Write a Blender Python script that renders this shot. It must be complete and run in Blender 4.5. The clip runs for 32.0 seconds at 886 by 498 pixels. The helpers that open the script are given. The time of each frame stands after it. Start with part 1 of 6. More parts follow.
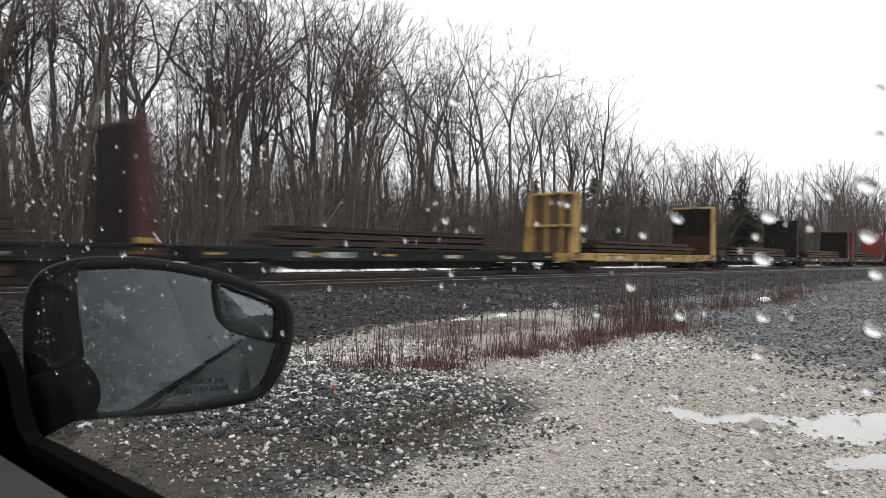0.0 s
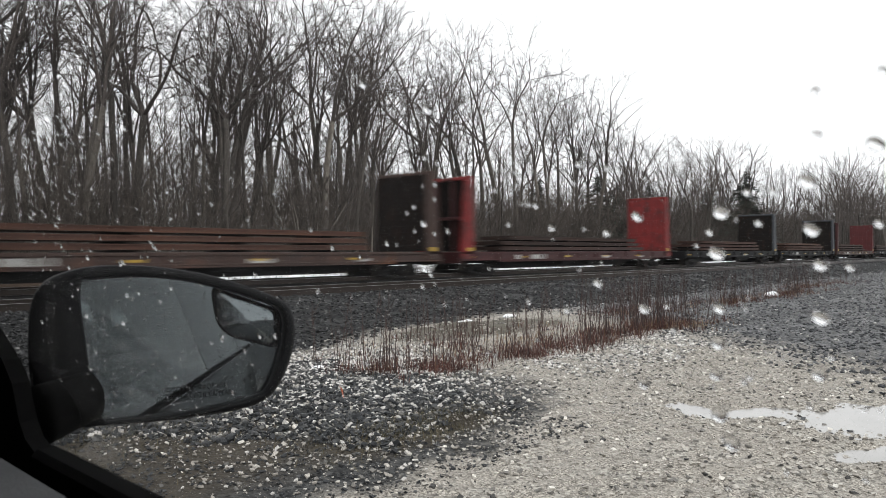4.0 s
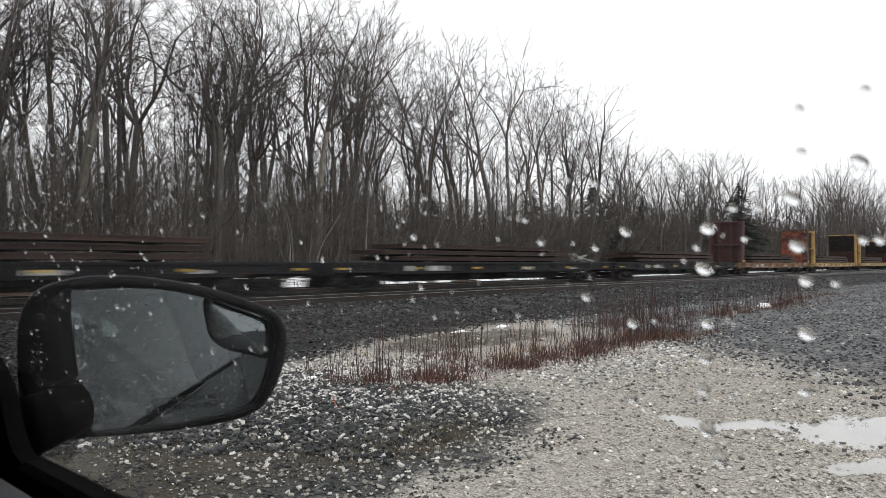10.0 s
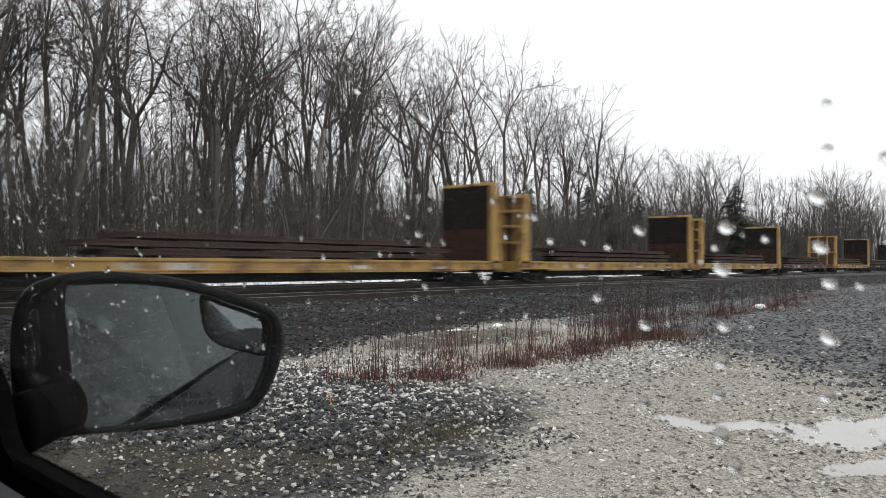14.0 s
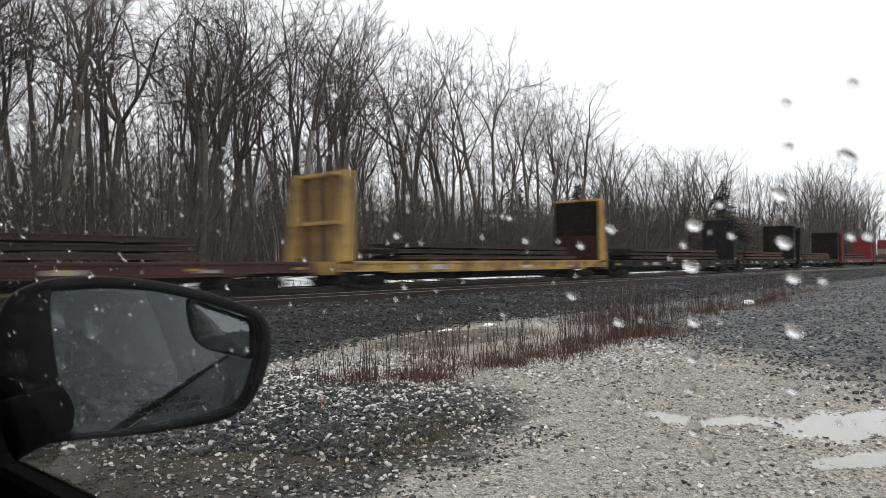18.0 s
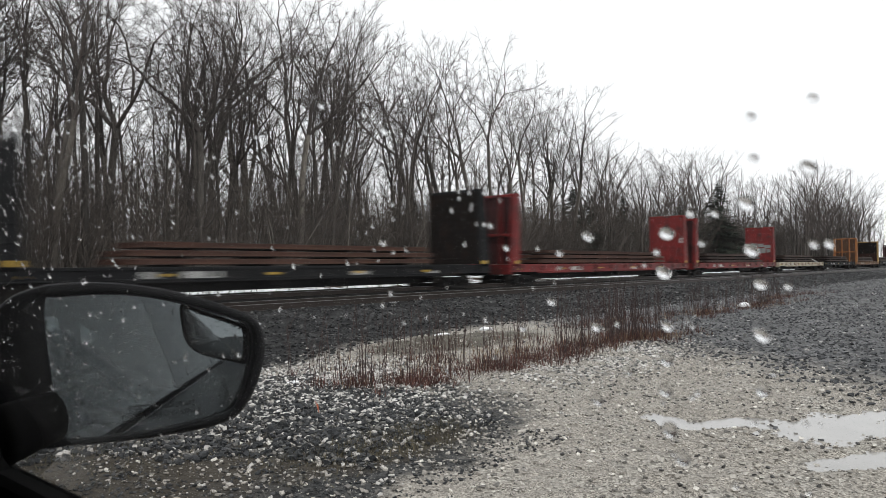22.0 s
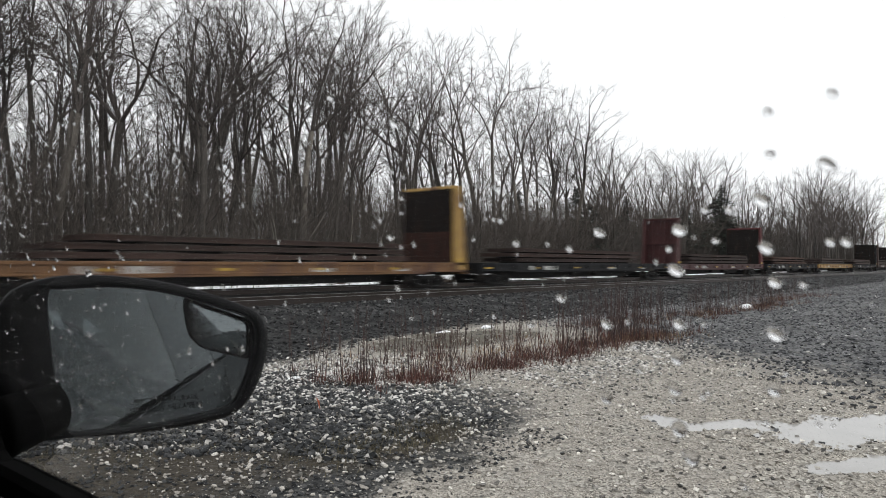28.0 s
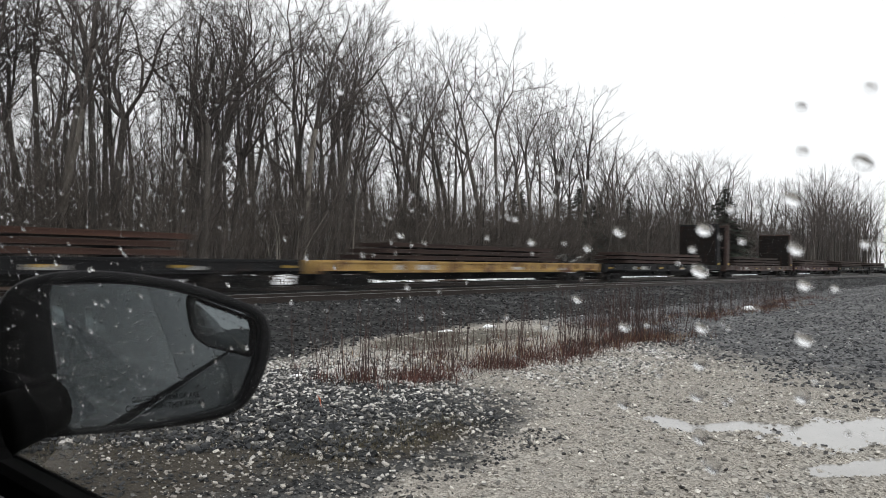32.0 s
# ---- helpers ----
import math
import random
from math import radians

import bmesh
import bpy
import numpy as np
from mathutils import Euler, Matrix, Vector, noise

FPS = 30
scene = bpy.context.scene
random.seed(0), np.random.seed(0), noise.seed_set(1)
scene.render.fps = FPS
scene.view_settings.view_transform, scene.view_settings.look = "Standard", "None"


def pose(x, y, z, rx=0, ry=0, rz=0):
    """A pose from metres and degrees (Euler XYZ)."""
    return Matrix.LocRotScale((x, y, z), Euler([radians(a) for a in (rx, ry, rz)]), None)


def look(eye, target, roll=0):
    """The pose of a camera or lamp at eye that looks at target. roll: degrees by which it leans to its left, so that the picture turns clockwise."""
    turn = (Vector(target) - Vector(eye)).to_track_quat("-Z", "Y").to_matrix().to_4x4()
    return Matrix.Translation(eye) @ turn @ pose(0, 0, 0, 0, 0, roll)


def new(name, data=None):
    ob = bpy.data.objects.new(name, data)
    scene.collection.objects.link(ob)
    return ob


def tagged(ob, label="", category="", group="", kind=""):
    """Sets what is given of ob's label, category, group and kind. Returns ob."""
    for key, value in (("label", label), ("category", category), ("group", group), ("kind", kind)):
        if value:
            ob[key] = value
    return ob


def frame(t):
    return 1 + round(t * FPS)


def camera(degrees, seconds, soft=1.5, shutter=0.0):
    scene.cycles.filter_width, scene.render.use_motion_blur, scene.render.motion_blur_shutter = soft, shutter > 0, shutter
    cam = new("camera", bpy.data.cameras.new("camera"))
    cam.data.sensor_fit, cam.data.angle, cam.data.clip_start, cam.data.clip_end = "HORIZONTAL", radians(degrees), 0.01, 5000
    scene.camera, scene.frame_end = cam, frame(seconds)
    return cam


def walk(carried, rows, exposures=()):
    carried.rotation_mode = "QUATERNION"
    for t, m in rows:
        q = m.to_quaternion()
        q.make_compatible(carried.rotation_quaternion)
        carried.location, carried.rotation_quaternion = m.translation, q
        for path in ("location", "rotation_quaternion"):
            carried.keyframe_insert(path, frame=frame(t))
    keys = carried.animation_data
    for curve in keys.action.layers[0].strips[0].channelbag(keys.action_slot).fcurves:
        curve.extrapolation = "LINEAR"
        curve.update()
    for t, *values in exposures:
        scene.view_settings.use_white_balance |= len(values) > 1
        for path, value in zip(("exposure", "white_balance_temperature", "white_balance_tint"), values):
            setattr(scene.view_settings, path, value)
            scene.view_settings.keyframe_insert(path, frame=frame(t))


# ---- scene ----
cam = camera(65.0, 32.0, 0.75, 0.9)
# the world: x along the track, y across it; the rows are in the frame of the first view
TURN = Matrix.Rotation(radians(-48.8), 4, "Z")
PATH = [
    (0, (-0.011, 0.009, 1.219), (-0.018, 2.009, 1.227), 1.0),
    (0.5, (-0.011, 0.009, 1.218), (-0.015, 2.009, 1.229), 1.0),
    (1, (-0.01, 0.008, 1.218), (-0.005, 2.008, 1.226), 1.0),
    (1.5, (-0.005, 0.008, 1.219), (0.008, 2.008, 1.224), 0.2),
    (2, (-0.002, 0.001, 1.219), (0.001, 2.001, 1.219), -0.3),
    (2.5, (-0.002, -0.001, 1.219), (-0.017, 1.999, 1.219), -0.2),
    (3, (-0.003, 0.0, 1.219), (-0.023, 2.0, 1.224), -0.1),
    (3.5, (-0.002, 0.0, 1.219), (-0.024, 2.0, 1.228), -0.3),
    (5.5, (-0.001, -0.001, 1.219), (-0.026, 1.999, 1.239), -0.1),
    (6, (-0.001, -0.001, 1.219), (-0.026, 1.999, 1.24), -0.2),
    (6.5, (-0.001, 0.0, 1.22), (-0.026, 1.999, 1.242), -0.1),
    (7, (-0.001, 0.001, 1.22), (-0.024, 2.0, 1.244), -0.1),
    (7.5, (0.001, 0.0, 1.221), (-0.021, 1.999, 1.249), -0.4),
    (8, (-0.001, -0.003, 1.22), (-0.019, 1.997, 1.253), 0.0),
    (8.5, (-0.001, -0.001, 1.22), (-0.014, 1.998, 1.257), -0.1),
    (9, (0.0, -0.001, 1.22), (-0.011, 1.999, 1.261), -0.1),
    (9.5, (0.0, -0.002, 1.22), (-0.008, 1.998, 1.263), -0.1),
    (10, (0.0, -0.001, 1.22), (-0.005, 1.998, 1.263), -0.1),
    (10.5, (0.0, -0.002, 1.22), (-0.003, 1.998, 1.264), -0.0),
    (11, (-0.001, -0.002, 1.22), (-0.003, 1.998, 1.264), 0.1),
    (11.5, (-0.001, -0.001, 1.22), (-0.002, 1.998, 1.265), 0.2),
    (12, (0.0, -0.001, 1.22), (-0.003, 1.999, 1.265), 0.1),
    (12.5, (0.0, 0.0, 1.22), (-0.002, 1.999, 1.265), -0.0),
    (13, (0.0, 0.0, 1.22), (0.0, 2.0, 1.264), 0.0),
    (13.5, (-0.002, 0.004, 1.221), (0.0, 2.003, 1.261), 0.1),
    (14, (-0.003, 0.006, 1.22), (0.002, 2.005, 1.258), 0.4),
    (14.5, (-0.004, 0.004, 1.22), (0.004, 2.004, 1.255), 0.5),
    (16.5, (-0.003, 0.006, 1.22), (0.013, 2.005, 1.256), 0.1),
    (17, (-0.001, 0.004, 1.22), (0.022, 2.004, 1.259), -0.2),
    (17.5, (-0.001, 0.004, 1.22), (0.028, 2.004, 1.259), -0.1),
    (18, (0.001, 0.003, 1.22), (0.035, 2.003, 1.259), -0.4),
    (18.5, (0.006, -0.001, 1.221), (0.044, 1.998, 1.26), -1.1),
    (19, (0.005, -0.002, 1.22), (0.047, 1.997, 1.26), -0.8),
    (19.5, (0.005, -0.001, 1.221), (0.049, 1.998, 1.262), -0.6),
    (20, (0.005, -0.002, 1.221), (0.05, 1.997, 1.265), -0.6),
    (20.5, (0.005, -0.001, 1.22), (0.049, 1.997, 1.268), -0.5),
    (21, (0.005, -0.002, 1.221), (0.049, 1.997, 1.27), -0.5),
    (21.5, (0.005, -0.002, 1.221), (0.049, 1.997, 1.271), -0.4),
    (22, (0.005, -0.003, 1.221), (0.05, 1.996, 1.271), -0.6),
    (22.5, (0.005, -0.002, 1.221), (0.051, 1.996, 1.271), -0.5),
    (23, (0.004, -0.002, 1.221), (0.05, 1.997, 1.272), -0.3),
    (23.5, (0.005, -0.002, 1.221), (0.05, 1.997, 1.272), -0.4),
    (24, (0.004, -0.002, 1.221), (0.05, 1.997, 1.271), -0.3),
    (24.5, (0.005, -0.002, 1.221), (0.05, 1.996, 1.271), -0.4),
    (25, (0.005, -0.002, 1.221), (0.05, 1.997, 1.27), -0.3),
    (25.5, (0.005, -0.002, 1.22), (0.05, 1.997, 1.27), -0.2),
    (27.5, (0.003, -0.001, 1.22), (0.043, 1.998, 1.266), 0.1),
    (28, (0.003, -0.001, 1.22), (0.041, 1.998, 1.264), 0.1),
    (28.5, (0.004, -0.001, 1.22), (0.041, 1.999, 1.263), 0.1),
    (29, (0.004, -0.001, 1.22), (0.041, 1.998, 1.263), 0.1),
    (29.5, (0.006, -0.001, 1.221), (0.044, 1.998, 1.262), -0.2),
    (30, (0.01, -0.007, 1.221), (0.047, 1.992, 1.262), -0.9),
    (30.5, (0.009, -0.006, 1.221), (0.043, 1.994, 1.261), -0.6),
    (31, (0.008, -0.006, 1.221), (0.039, 1.993, 1.261), -0.4),
    (31.5, (0.006, -0.001, 1.221), (0.035, 1.998, 1.261), -0.0),
    (32, (0.0, 0.006, 1.22), (0.031, 2.005, 1.261), 0.6),
]
walk(cam, [(t, TURN @ look(e, g, r)) for t, e, g, r in PATH],
     [(0.0, 0.57), (3.0, 0.54), (8.0, 0.5), (12.0, 0.43), (17.0, 0.34), (32.0, 0.28)])
cam.data.dof.use_dof = True
cam.data.dof.focus_distance = 14.0
cam.data.dof.aperture_fstop = 19.5

# ---- light: flat overcast sky, faint wide sun ----
world = bpy.data.worlds.new("world")
scene.world = world
world.use_nodes = True
wn, wl = world.node_tree.nodes, world.node_tree.links
wn.clear()
sky = wn.new("ShaderNodeTexSky")
sky.sky_type = 'NISHITA'
sky.sun_disc = False
sky.sun_elevation = radians(38)
sky.sun_rotation = radians(150)
grey = wn.new("ShaderNodeHueSaturation")
grey.inputs["Saturation"].default_value = 0.12
grey.inputs["Value"].default_value = 0.10
cloud = wn.new("ShaderNodeMix")
cloud.data_type = 'RGBA'
cloud.inputs["Factor"].default_value = 0.86
cloud.inputs["B"].default_value = (0.95, 0.97, 0.988, 1)
bg = wn.new("ShaderNodeBackground")
bg.inputs["Strength"].default_value = 1.0
wo = wn.new("ShaderNodeOutputWorld")
wl.new(sky.outputs[0], grey.inputs["Color"])
wl.new(grey.outputs[0], cloud.inputs["A"])
wl.new(cloud.outputs["Result"], bg.inputs["Color"])
wl.new(bg.outputs[0], wo.inputs[0])
sun_data = bpy.data.lights.new("sun", 'SUN')
sun_data.energy = 0.5
sun_data.angle = radians(40)
sun_data.color = (1.0, 0.97, 0.93)
sun = new("sun", sun_data)
sun.matrix_world = look((0, -20, 30), (8, 0, 0))

RNG = random.Random(7)
NR = np.random.default_rng(11)


# ---- materials ----
def mat(name, c1, c2=None, rough=0.7, scale=6.0, metal=0.0, bump=0.0, fine=60.0, spots=None, spot_amount=0.55,
        stretch=(1, 1, 1), vary=0.0, island=False, coat=0.0, spec=0.35):
    """Procedural surface: two tones mixed by broad noise, fine grain, optional stains, bump, and per-object variation."""
    m = bpy.data.materials.new(name)
    m.use_nodes = True
    n, l = m.node_tree.nodes, m.node_tree.links
    b = n["Principled BSDF"]
    c2 = c2 or tuple(v * 0.7 for v in c1)
    tc = n.new("ShaderNodeTexCoord")
    mp = n.new("ShaderNodeMapping")
    mp.inputs["Scale"].default_value = stretch
    l.new(tc.outputs["Object"], mp.inputs["Vector"])
    n1 = n.new("ShaderNodeTexNoise")
    n1.inputs["Scale"].default_value = scale
    n1.inputs["Detail"].default_value = 5
    l.new(mp.outputs[0], n1.inputs["Vector"])
    n2 = n.new("ShaderNodeTexNoise")
    n2.inputs["Scale"].default_value = fine
    n2.inputs["Detail"].default_value = 3
    l.new(mp.outputs[0], n2.inputs["Vector"])
    add = n.new("ShaderNodeMath")
    add.operation = 'MULTIPLY_ADD'
    l.new(n2.outputs[0], add.inputs[0])
    add.inputs[1].default_value = 0.6
    l.new(n1.outputs[0], add.inputs[2])
    rng = n.new("ShaderNodeMapRange")
    rng.inputs[1].default_value, rng.inputs[2].default_value = 0.55, 1.05
    l.new(add.outputs[0], rng.inputs[0])
    mix = n.new("ShaderNodeMix")
    mix.data_type = 'RGBA'
    mix.inputs["A"].default_value = (*c1, 1)
    mix.inputs["B"].default_value = (*c2, 1)
    l.new(rng.outputs[0], mix.inputs["Factor"])
    col = mix.outputs["Result"]
    if spots:
        n3 = n.new("ShaderNodeTexNoise")
        n3.inputs["Scale"].default_value = scale * 0.45
        n3.inputs["Detail"].default_value = 8
        n3.inputs["Roughness"].default_value = 0.7
        l.new(mp.outputs[0], n3.inputs["Vector"])
        r3 = n.new("ShaderNodeMapRange")
        r3.inputs[1].default_value, r3.inputs[2].default_value = spot_amount - 0.04, spot_amount + 0.05
        l.new(n3.outputs[0], r3.inputs[0])
        m3 = n.new("ShaderNodeMix")
        m3.data_type = 'RGBA'
        l.new(r3.outputs[0], m3.inputs["Factor"])
        l.new(col, m3.inputs["A"])
        m3.inputs["B"].default_value = (*spots, 1)
        col = m3.outputs["Result"]
    if vary:
        if island:
            src = n.new("ShaderNodeNewGeometry").outputs["Random Per Island"]
        else:
            src = n.new("ShaderNodeObjectInfo").outputs["Random"]
        r4 = n.new("ShaderNodeMapRange")
        r4.inputs[3].default_value, r4.inputs[4].default_value = 1 - vary, 1 + vary
        l.new(src, r4.inputs[0])
        hv = n.new("ShaderNodeHueSaturation")
        l.new(r4.outputs[0], hv.inputs["Value"])
        l.new(col, hv.inputs["Color"])
        col = hv.outputs[0]
    l.new(col, b.inputs["Base Color"])
    b.inputs["Roughness"].default_value = rough
    b.inputs["Metallic"].default_value = metal
    b.inputs["Coat Weight"].default_value = coat
    b.inputs["Specular IOR Level"].default_value = spec
    if bump:
        bp = n.new("ShaderNodeBump")
        bp.inputs["Strength"].default_value = bump
        bp.inputs["Distance"].default_value = 0.02
        l.new(add.outputs[0], bp.inputs["Height"])
        l.new(bp.outputs[0], b.inputs["Normal"])
    return m


def stone_mat(name, stops, rough=0.55):
    """Loose stones: every stone takes its own tone from a ramp."""
    m = bpy.data.materials.new(name)
    m.use_nodes = True
    n, l = m.node_tree.nodes, m.node_tree.links
    b = n["Principled BSDF"]
    geo = n.new("ShaderNodeNewGeometry")
    info = n.new("ShaderNodeObjectInfo")
    ad = n.new("ShaderNodeMath")
    ad.operation = 'ADD'
    l.new(geo.outputs["Random Per Island"], ad.inputs[0])
    l.new(info.outputs["Random"], ad.inputs[1])
    fr = n.new("ShaderNodeMath")
    fr.operation = 'FRACT'
    l.new(ad.outputs[0], fr.inputs[0])
    rp = n.new("ShaderNodeValToRGB")
    rp.color_ramp.interpolation = 'CONSTANT'
    els = rp.color_ramp.elements
    while len(els) < len(stops):
        els.new(0.5)
    for e, (p, c) in zip(els, stops):
        e.position, e.color = p, (*c, 1)
    l.new(fr.outputs[0], rp.inputs[0])
    tc = n.new("ShaderNodeTexCoord")
    nz = n.new("ShaderNodeTexNoise")
    nz.inputs["Scale"].default_value = 70
    nz.inputs["Detail"].default_value = 4
    l.new(tc.outputs["Object"], nz.inputs["Vector"])
    mr = n.new("ShaderNodeMapRange")
    mr.inputs[3].default_value, mr.inputs[4].default_value = 0.55, 1.4
    l.new(nz.outputs[0], mr.inputs[0])
    hv = n.new("ShaderNodeHueSaturation")
    l.new(mr.outputs[0], hv.inputs["Value"])
    l.new(rp.outputs[0], hv.inputs["Color"])
    l.new(hv.outputs[0], b.inputs["Base Color"])
    b.inputs["Roughness"].default_value = rough
    b.inputs["Specular IOR Level"].default_value = 0.25
    return m


def glass_mat(name, ior=1.45, tint=(1, 1, 1)):
    m = bpy.data.materials.new(name)
    m.use_nodes = True
    b = m.node_tree.nodes["Principled BSDF"]
    b.inputs["Base Color"].default_value = (*tint, 1)
    b.inputs["Transmission Weight"].default_value = 1
    b.inputs["Roughness"].default_value = 0.0
    b.inputs["IOR"].default_value = ior
    return m


def pane_mat(name, ior):
    """Window glass with a faint film of damp dust."""
    m = glass_mat(name, ior)
    n, l = m.node_tree.nodes, m.node_tree.links
    film = n.new("ShaderNodeBsdfTranslucent")
    film.inputs["Color"].default_value = (0.8, 0.8, 0.8, 1)
    tc = n.new("ShaderNodeTexCoord")
    t = n.new("ShaderNodeTexNoise")
    t.inputs["Scale"].default_value, t.inputs["Detail"].default_value = 9, 5
    l.new(tc.outputs["Object"], t.inputs["Vector"])
    mr = n.new("ShaderNodeMapRange")
    mr.inputs[1].default_value, mr.inputs[2].default_value, mr.inputs[3].default_value, mr.inputs[4].default_value = 0.3, 0.7, 0.0014, 0.0042
    l.new(t.outputs[0], mr.inputs[0])
    mx = n.new("ShaderNodeMixShader")
    l.new(mr.outputs[0], mx.inputs[0])
    l.new(n["Principled BSDF"].outputs[0], mx.inputs[1])
    l.new(film.outputs[0], mx.inputs[2])
    l.new(mx.outputs[0], n["Material Output"].inputs["Surface"])
    return m


def mirror_mat(name, tint=(0.8, 0.85, 0.88)):
    m = bpy.data.materials.new(name)
    m.use_nodes = True
    b = m.node_tree.nodes["Principled BSDF"]
    b.inputs["Base Color"].default_value = (*tint, 1)
    b.inputs["Metallic"].default_value = 1
    b.inputs["Roughness"].default_value = 0.02
    return m


BARK = mat("bark", (0.11, 0.098, 0.087), (0.056, 0.05, 0.044), 0.85, 3, bump=0.5, stretch=(3, 3, 0.6), vary=0.35)
BARK_PALE = mat("pale_bark", (0.2, 0.18, 0.155), (0.1, 0.088, 0.075), 0.8, 3, bump=0.4, stretch=(2, 2, 1), vary=0.3)
TWIG = mat("twig", (0.1, 0.085, 0.077), (0.058, 0.049, 0.044), 0.85, 2, vary=0.3)
NEEDLE = mat("needles", (0.022, 0.035, 0.02), (0.012, 0.02, 0.012), 0.8, 4, vary=0.3, island=True)
BRUSH = mat("brush", (0.115, 0.097, 0.084), (0.068, 0.058, 0.05), 0.85, 1.2, vary=0.25, island=True)
WEED_STEM = mat("weed_stem", (0.06, 0.033, 0.028), (0.035, 0.022, 0.019), 0.8, 3, vary=0.5, island=True)
WEED = mat("weed", (0.11, 0.042, 0.031), (0.065, 0.03, 0.024), 0.8, 3, vary=0.5, island=True)
STRAW = mat("straw", (0.3, 0.22, 0.13), (0.2, 0.12, 0.075), 0.8, 3, vary=0.45, island=True)
TURF = mat("turf", (0.1, 0.085, 0.05), (0.07, 0.06, 0.035), 0.85, 3, vary=0.5, island=True)
SNOW = mat("old_snow", (0.93, 0.94, 0.95), (0.86, 0.88, 0.9), 0.6, 2, bump=0.3, spots=(0.12, 0.1, 0.085), spot_amount=0.56)
STEEL_RAIL = mat("rail_steel", (0.05, 0.04, 0.035), (0.03, 0.022, 0.018), 0.45, 5, 0.6, stretch=(0.2, 3, 3))
RAIL_TOP = mat("polished_rail", (0.5, 0.5, 0.5), (0.35, 0.35, 0.35), 0.3, 5, 0.9, stretch=(0.2, 3, 3))
TIE = mat("tie_wood", (0.018, 0.015, 0.013), (0.01, 0.009, 0.008), 0.8, 5, bump=0.4, vary=0.3)
RUST = mat("rusty_rail_stock", (0.1, 0.046, 0.03), (0.045, 0.024, 0.018), 0.75, 1.5, 0.2, stretch=(0.3, 3, 3), vary=0.3)
RUST_DARK = mat("dark_rusty_stock", (0.06, 0.034, 0.026), (0.03, 0.02, 0.017), 0.75, 1.5, 0.2, stretch=(0.3, 3, 3), vary=0.3)
IRON = mat("grimy_iron", (0.014, 0.013, 0.012), (0.008, 0.0075, 0.0075), 0.6, 4, 0.3, bump=0.2)
WHEEL = mat("wheel_steel", (0.06, 0.05, 0.045), (0.03, 0.026, 0.024), 0.5, 4, 0.6)
DARKWOOD = mat("tarred_boards", (0.014, 0.011, 0.0095), (0.008, 0.0065, 0.006), 0.85, 2, bump=0.4, stretch=(1, 6, 1), spots=(0.035, 0.018, 0.012), spot_amount=0.6, spec=0.1)
BROWNWOOD = mat("brown_boards", (0.13, 0.07, 0.038), (0.065, 0.036, 0.024), 0.75, 2, bump=0.4, stretch=(1, 6, 1), spots=(0.06, 0.035, 0.03), spot_amount=0.57)
SCUFFED = mat("scuffed_boards", (0.05, 0.022, 0.016), (0.022, 0.012, 0.01), 0.85, 2, bump=0.4, stretch=(1, 6, 1), spots=(0.015, 0.012, 0.01), spot_amount=0.55, spec=0.1)
DECKWOOD = mat("deck_boards", (0.04, 0.03, 0.025), (0.022, 0.017, 0.015), 0.8, 2, bump=0.4, stretch=(6, 1, 1))
PAINT = {
    "yellow": mat("yellow_paint", (0.44, 0.28, 0.08), (0.29, 0.175, 0.055), 0.55, 1.8, spots=(0.12, 0.055, 0.03), spot_amount=0.55, bump=0.1),
    "ochre": mat("ochre_paint", (0.22, 0.115, 0.045), (0.13, 0.065, 0.032), 0.6, 1.6, spots=(0.09, 0.045, 0.03), spot_amount=0.55, bump=0.1),
    "red": mat("red_paint", (0.23, 0.017, 0.016), (0.12, 0.012, 0.012), 0.55, 1.9, spots=(0.07, 0.018, 0.016), spot_amount=0.54, bump=0.1),
    "crimson": mat("crimson_paint", (0.11, 0.016, 0.017), (0.07, 0.013, 0.014), 0.55, 1.6, spots=(0.06, 0.022, 0.02), spot_amount=0.6, bump=0.1),
    "maroon": mat("maroon_paint", (0.06, 0.013, 0.013), (0.035, 0.01, 0.01), 0.55, 1.6, spots=(0.05, 0.025, 0.02), spot_amount=0.6, bump=0.1),
    "black": mat("black_paint", (0.013, 0.013, 0.014), (0.008, 0.008, 0.009), 0.6, 1.6, spots=(0.035, 0.024, 0.018), spot_amount=0.63, bump=0.1, spec=0.15),
    "grey": mat("blue_grey_paint", (0.06, 0.067, 0.077), (0.037, 0.04, 0.047), 0.5, 1.6, spots=(0.05, 0.04, 0.035), spot_amount=0.6, bump=0.1),
    "brown": mat("brown_paint", (0.06, 0.034, 0.026), (0.038, 0.022, 0.018), 0.6, 1.6, spots=(0.12, 0.05, 0.027), spot_amount=0.6, bump=0.1),
    "orange": mat("orange_paint", (0.38, 0.15, 0.035), (0.25, 0.09, 0.03), 0.55, 1.6, spots=(0.1, 0.045, 0.025), spot_amount=0.57, bump=0.1),
    "rust": mat("orange_rust_paint", (0.34, 0.09, 0.026), (0.1, 0.02, 0.014), 0.65, 3.2, spots=(0.05, 0.016, 0.013), spot_amount=0.49, bump=0.2),
    "white": mat("dirty_white_paint", (0.55, 0.5, 0.4), (0.36, 0.3, 0.22), 0.6, 1.6, spots=(0.15, 0.09, 0.05), spot_amount=0.56, bump=0.1),
}
STRIPE = mat("reflective_yellow", (0.55, 0.36, 0.05), (0.4, 0.25, 0.04), 0.4, 3)
LETTER = mat("white_lettering", (0.6, 0.6, 0.58), (0.42, 0.42, 0.4), 0.6, 3)
GRAFFITI = mat("grey_graffiti", (0.3, 0.3, 0.29), (0.18, 0.18, 0.17), 0.8, 3)
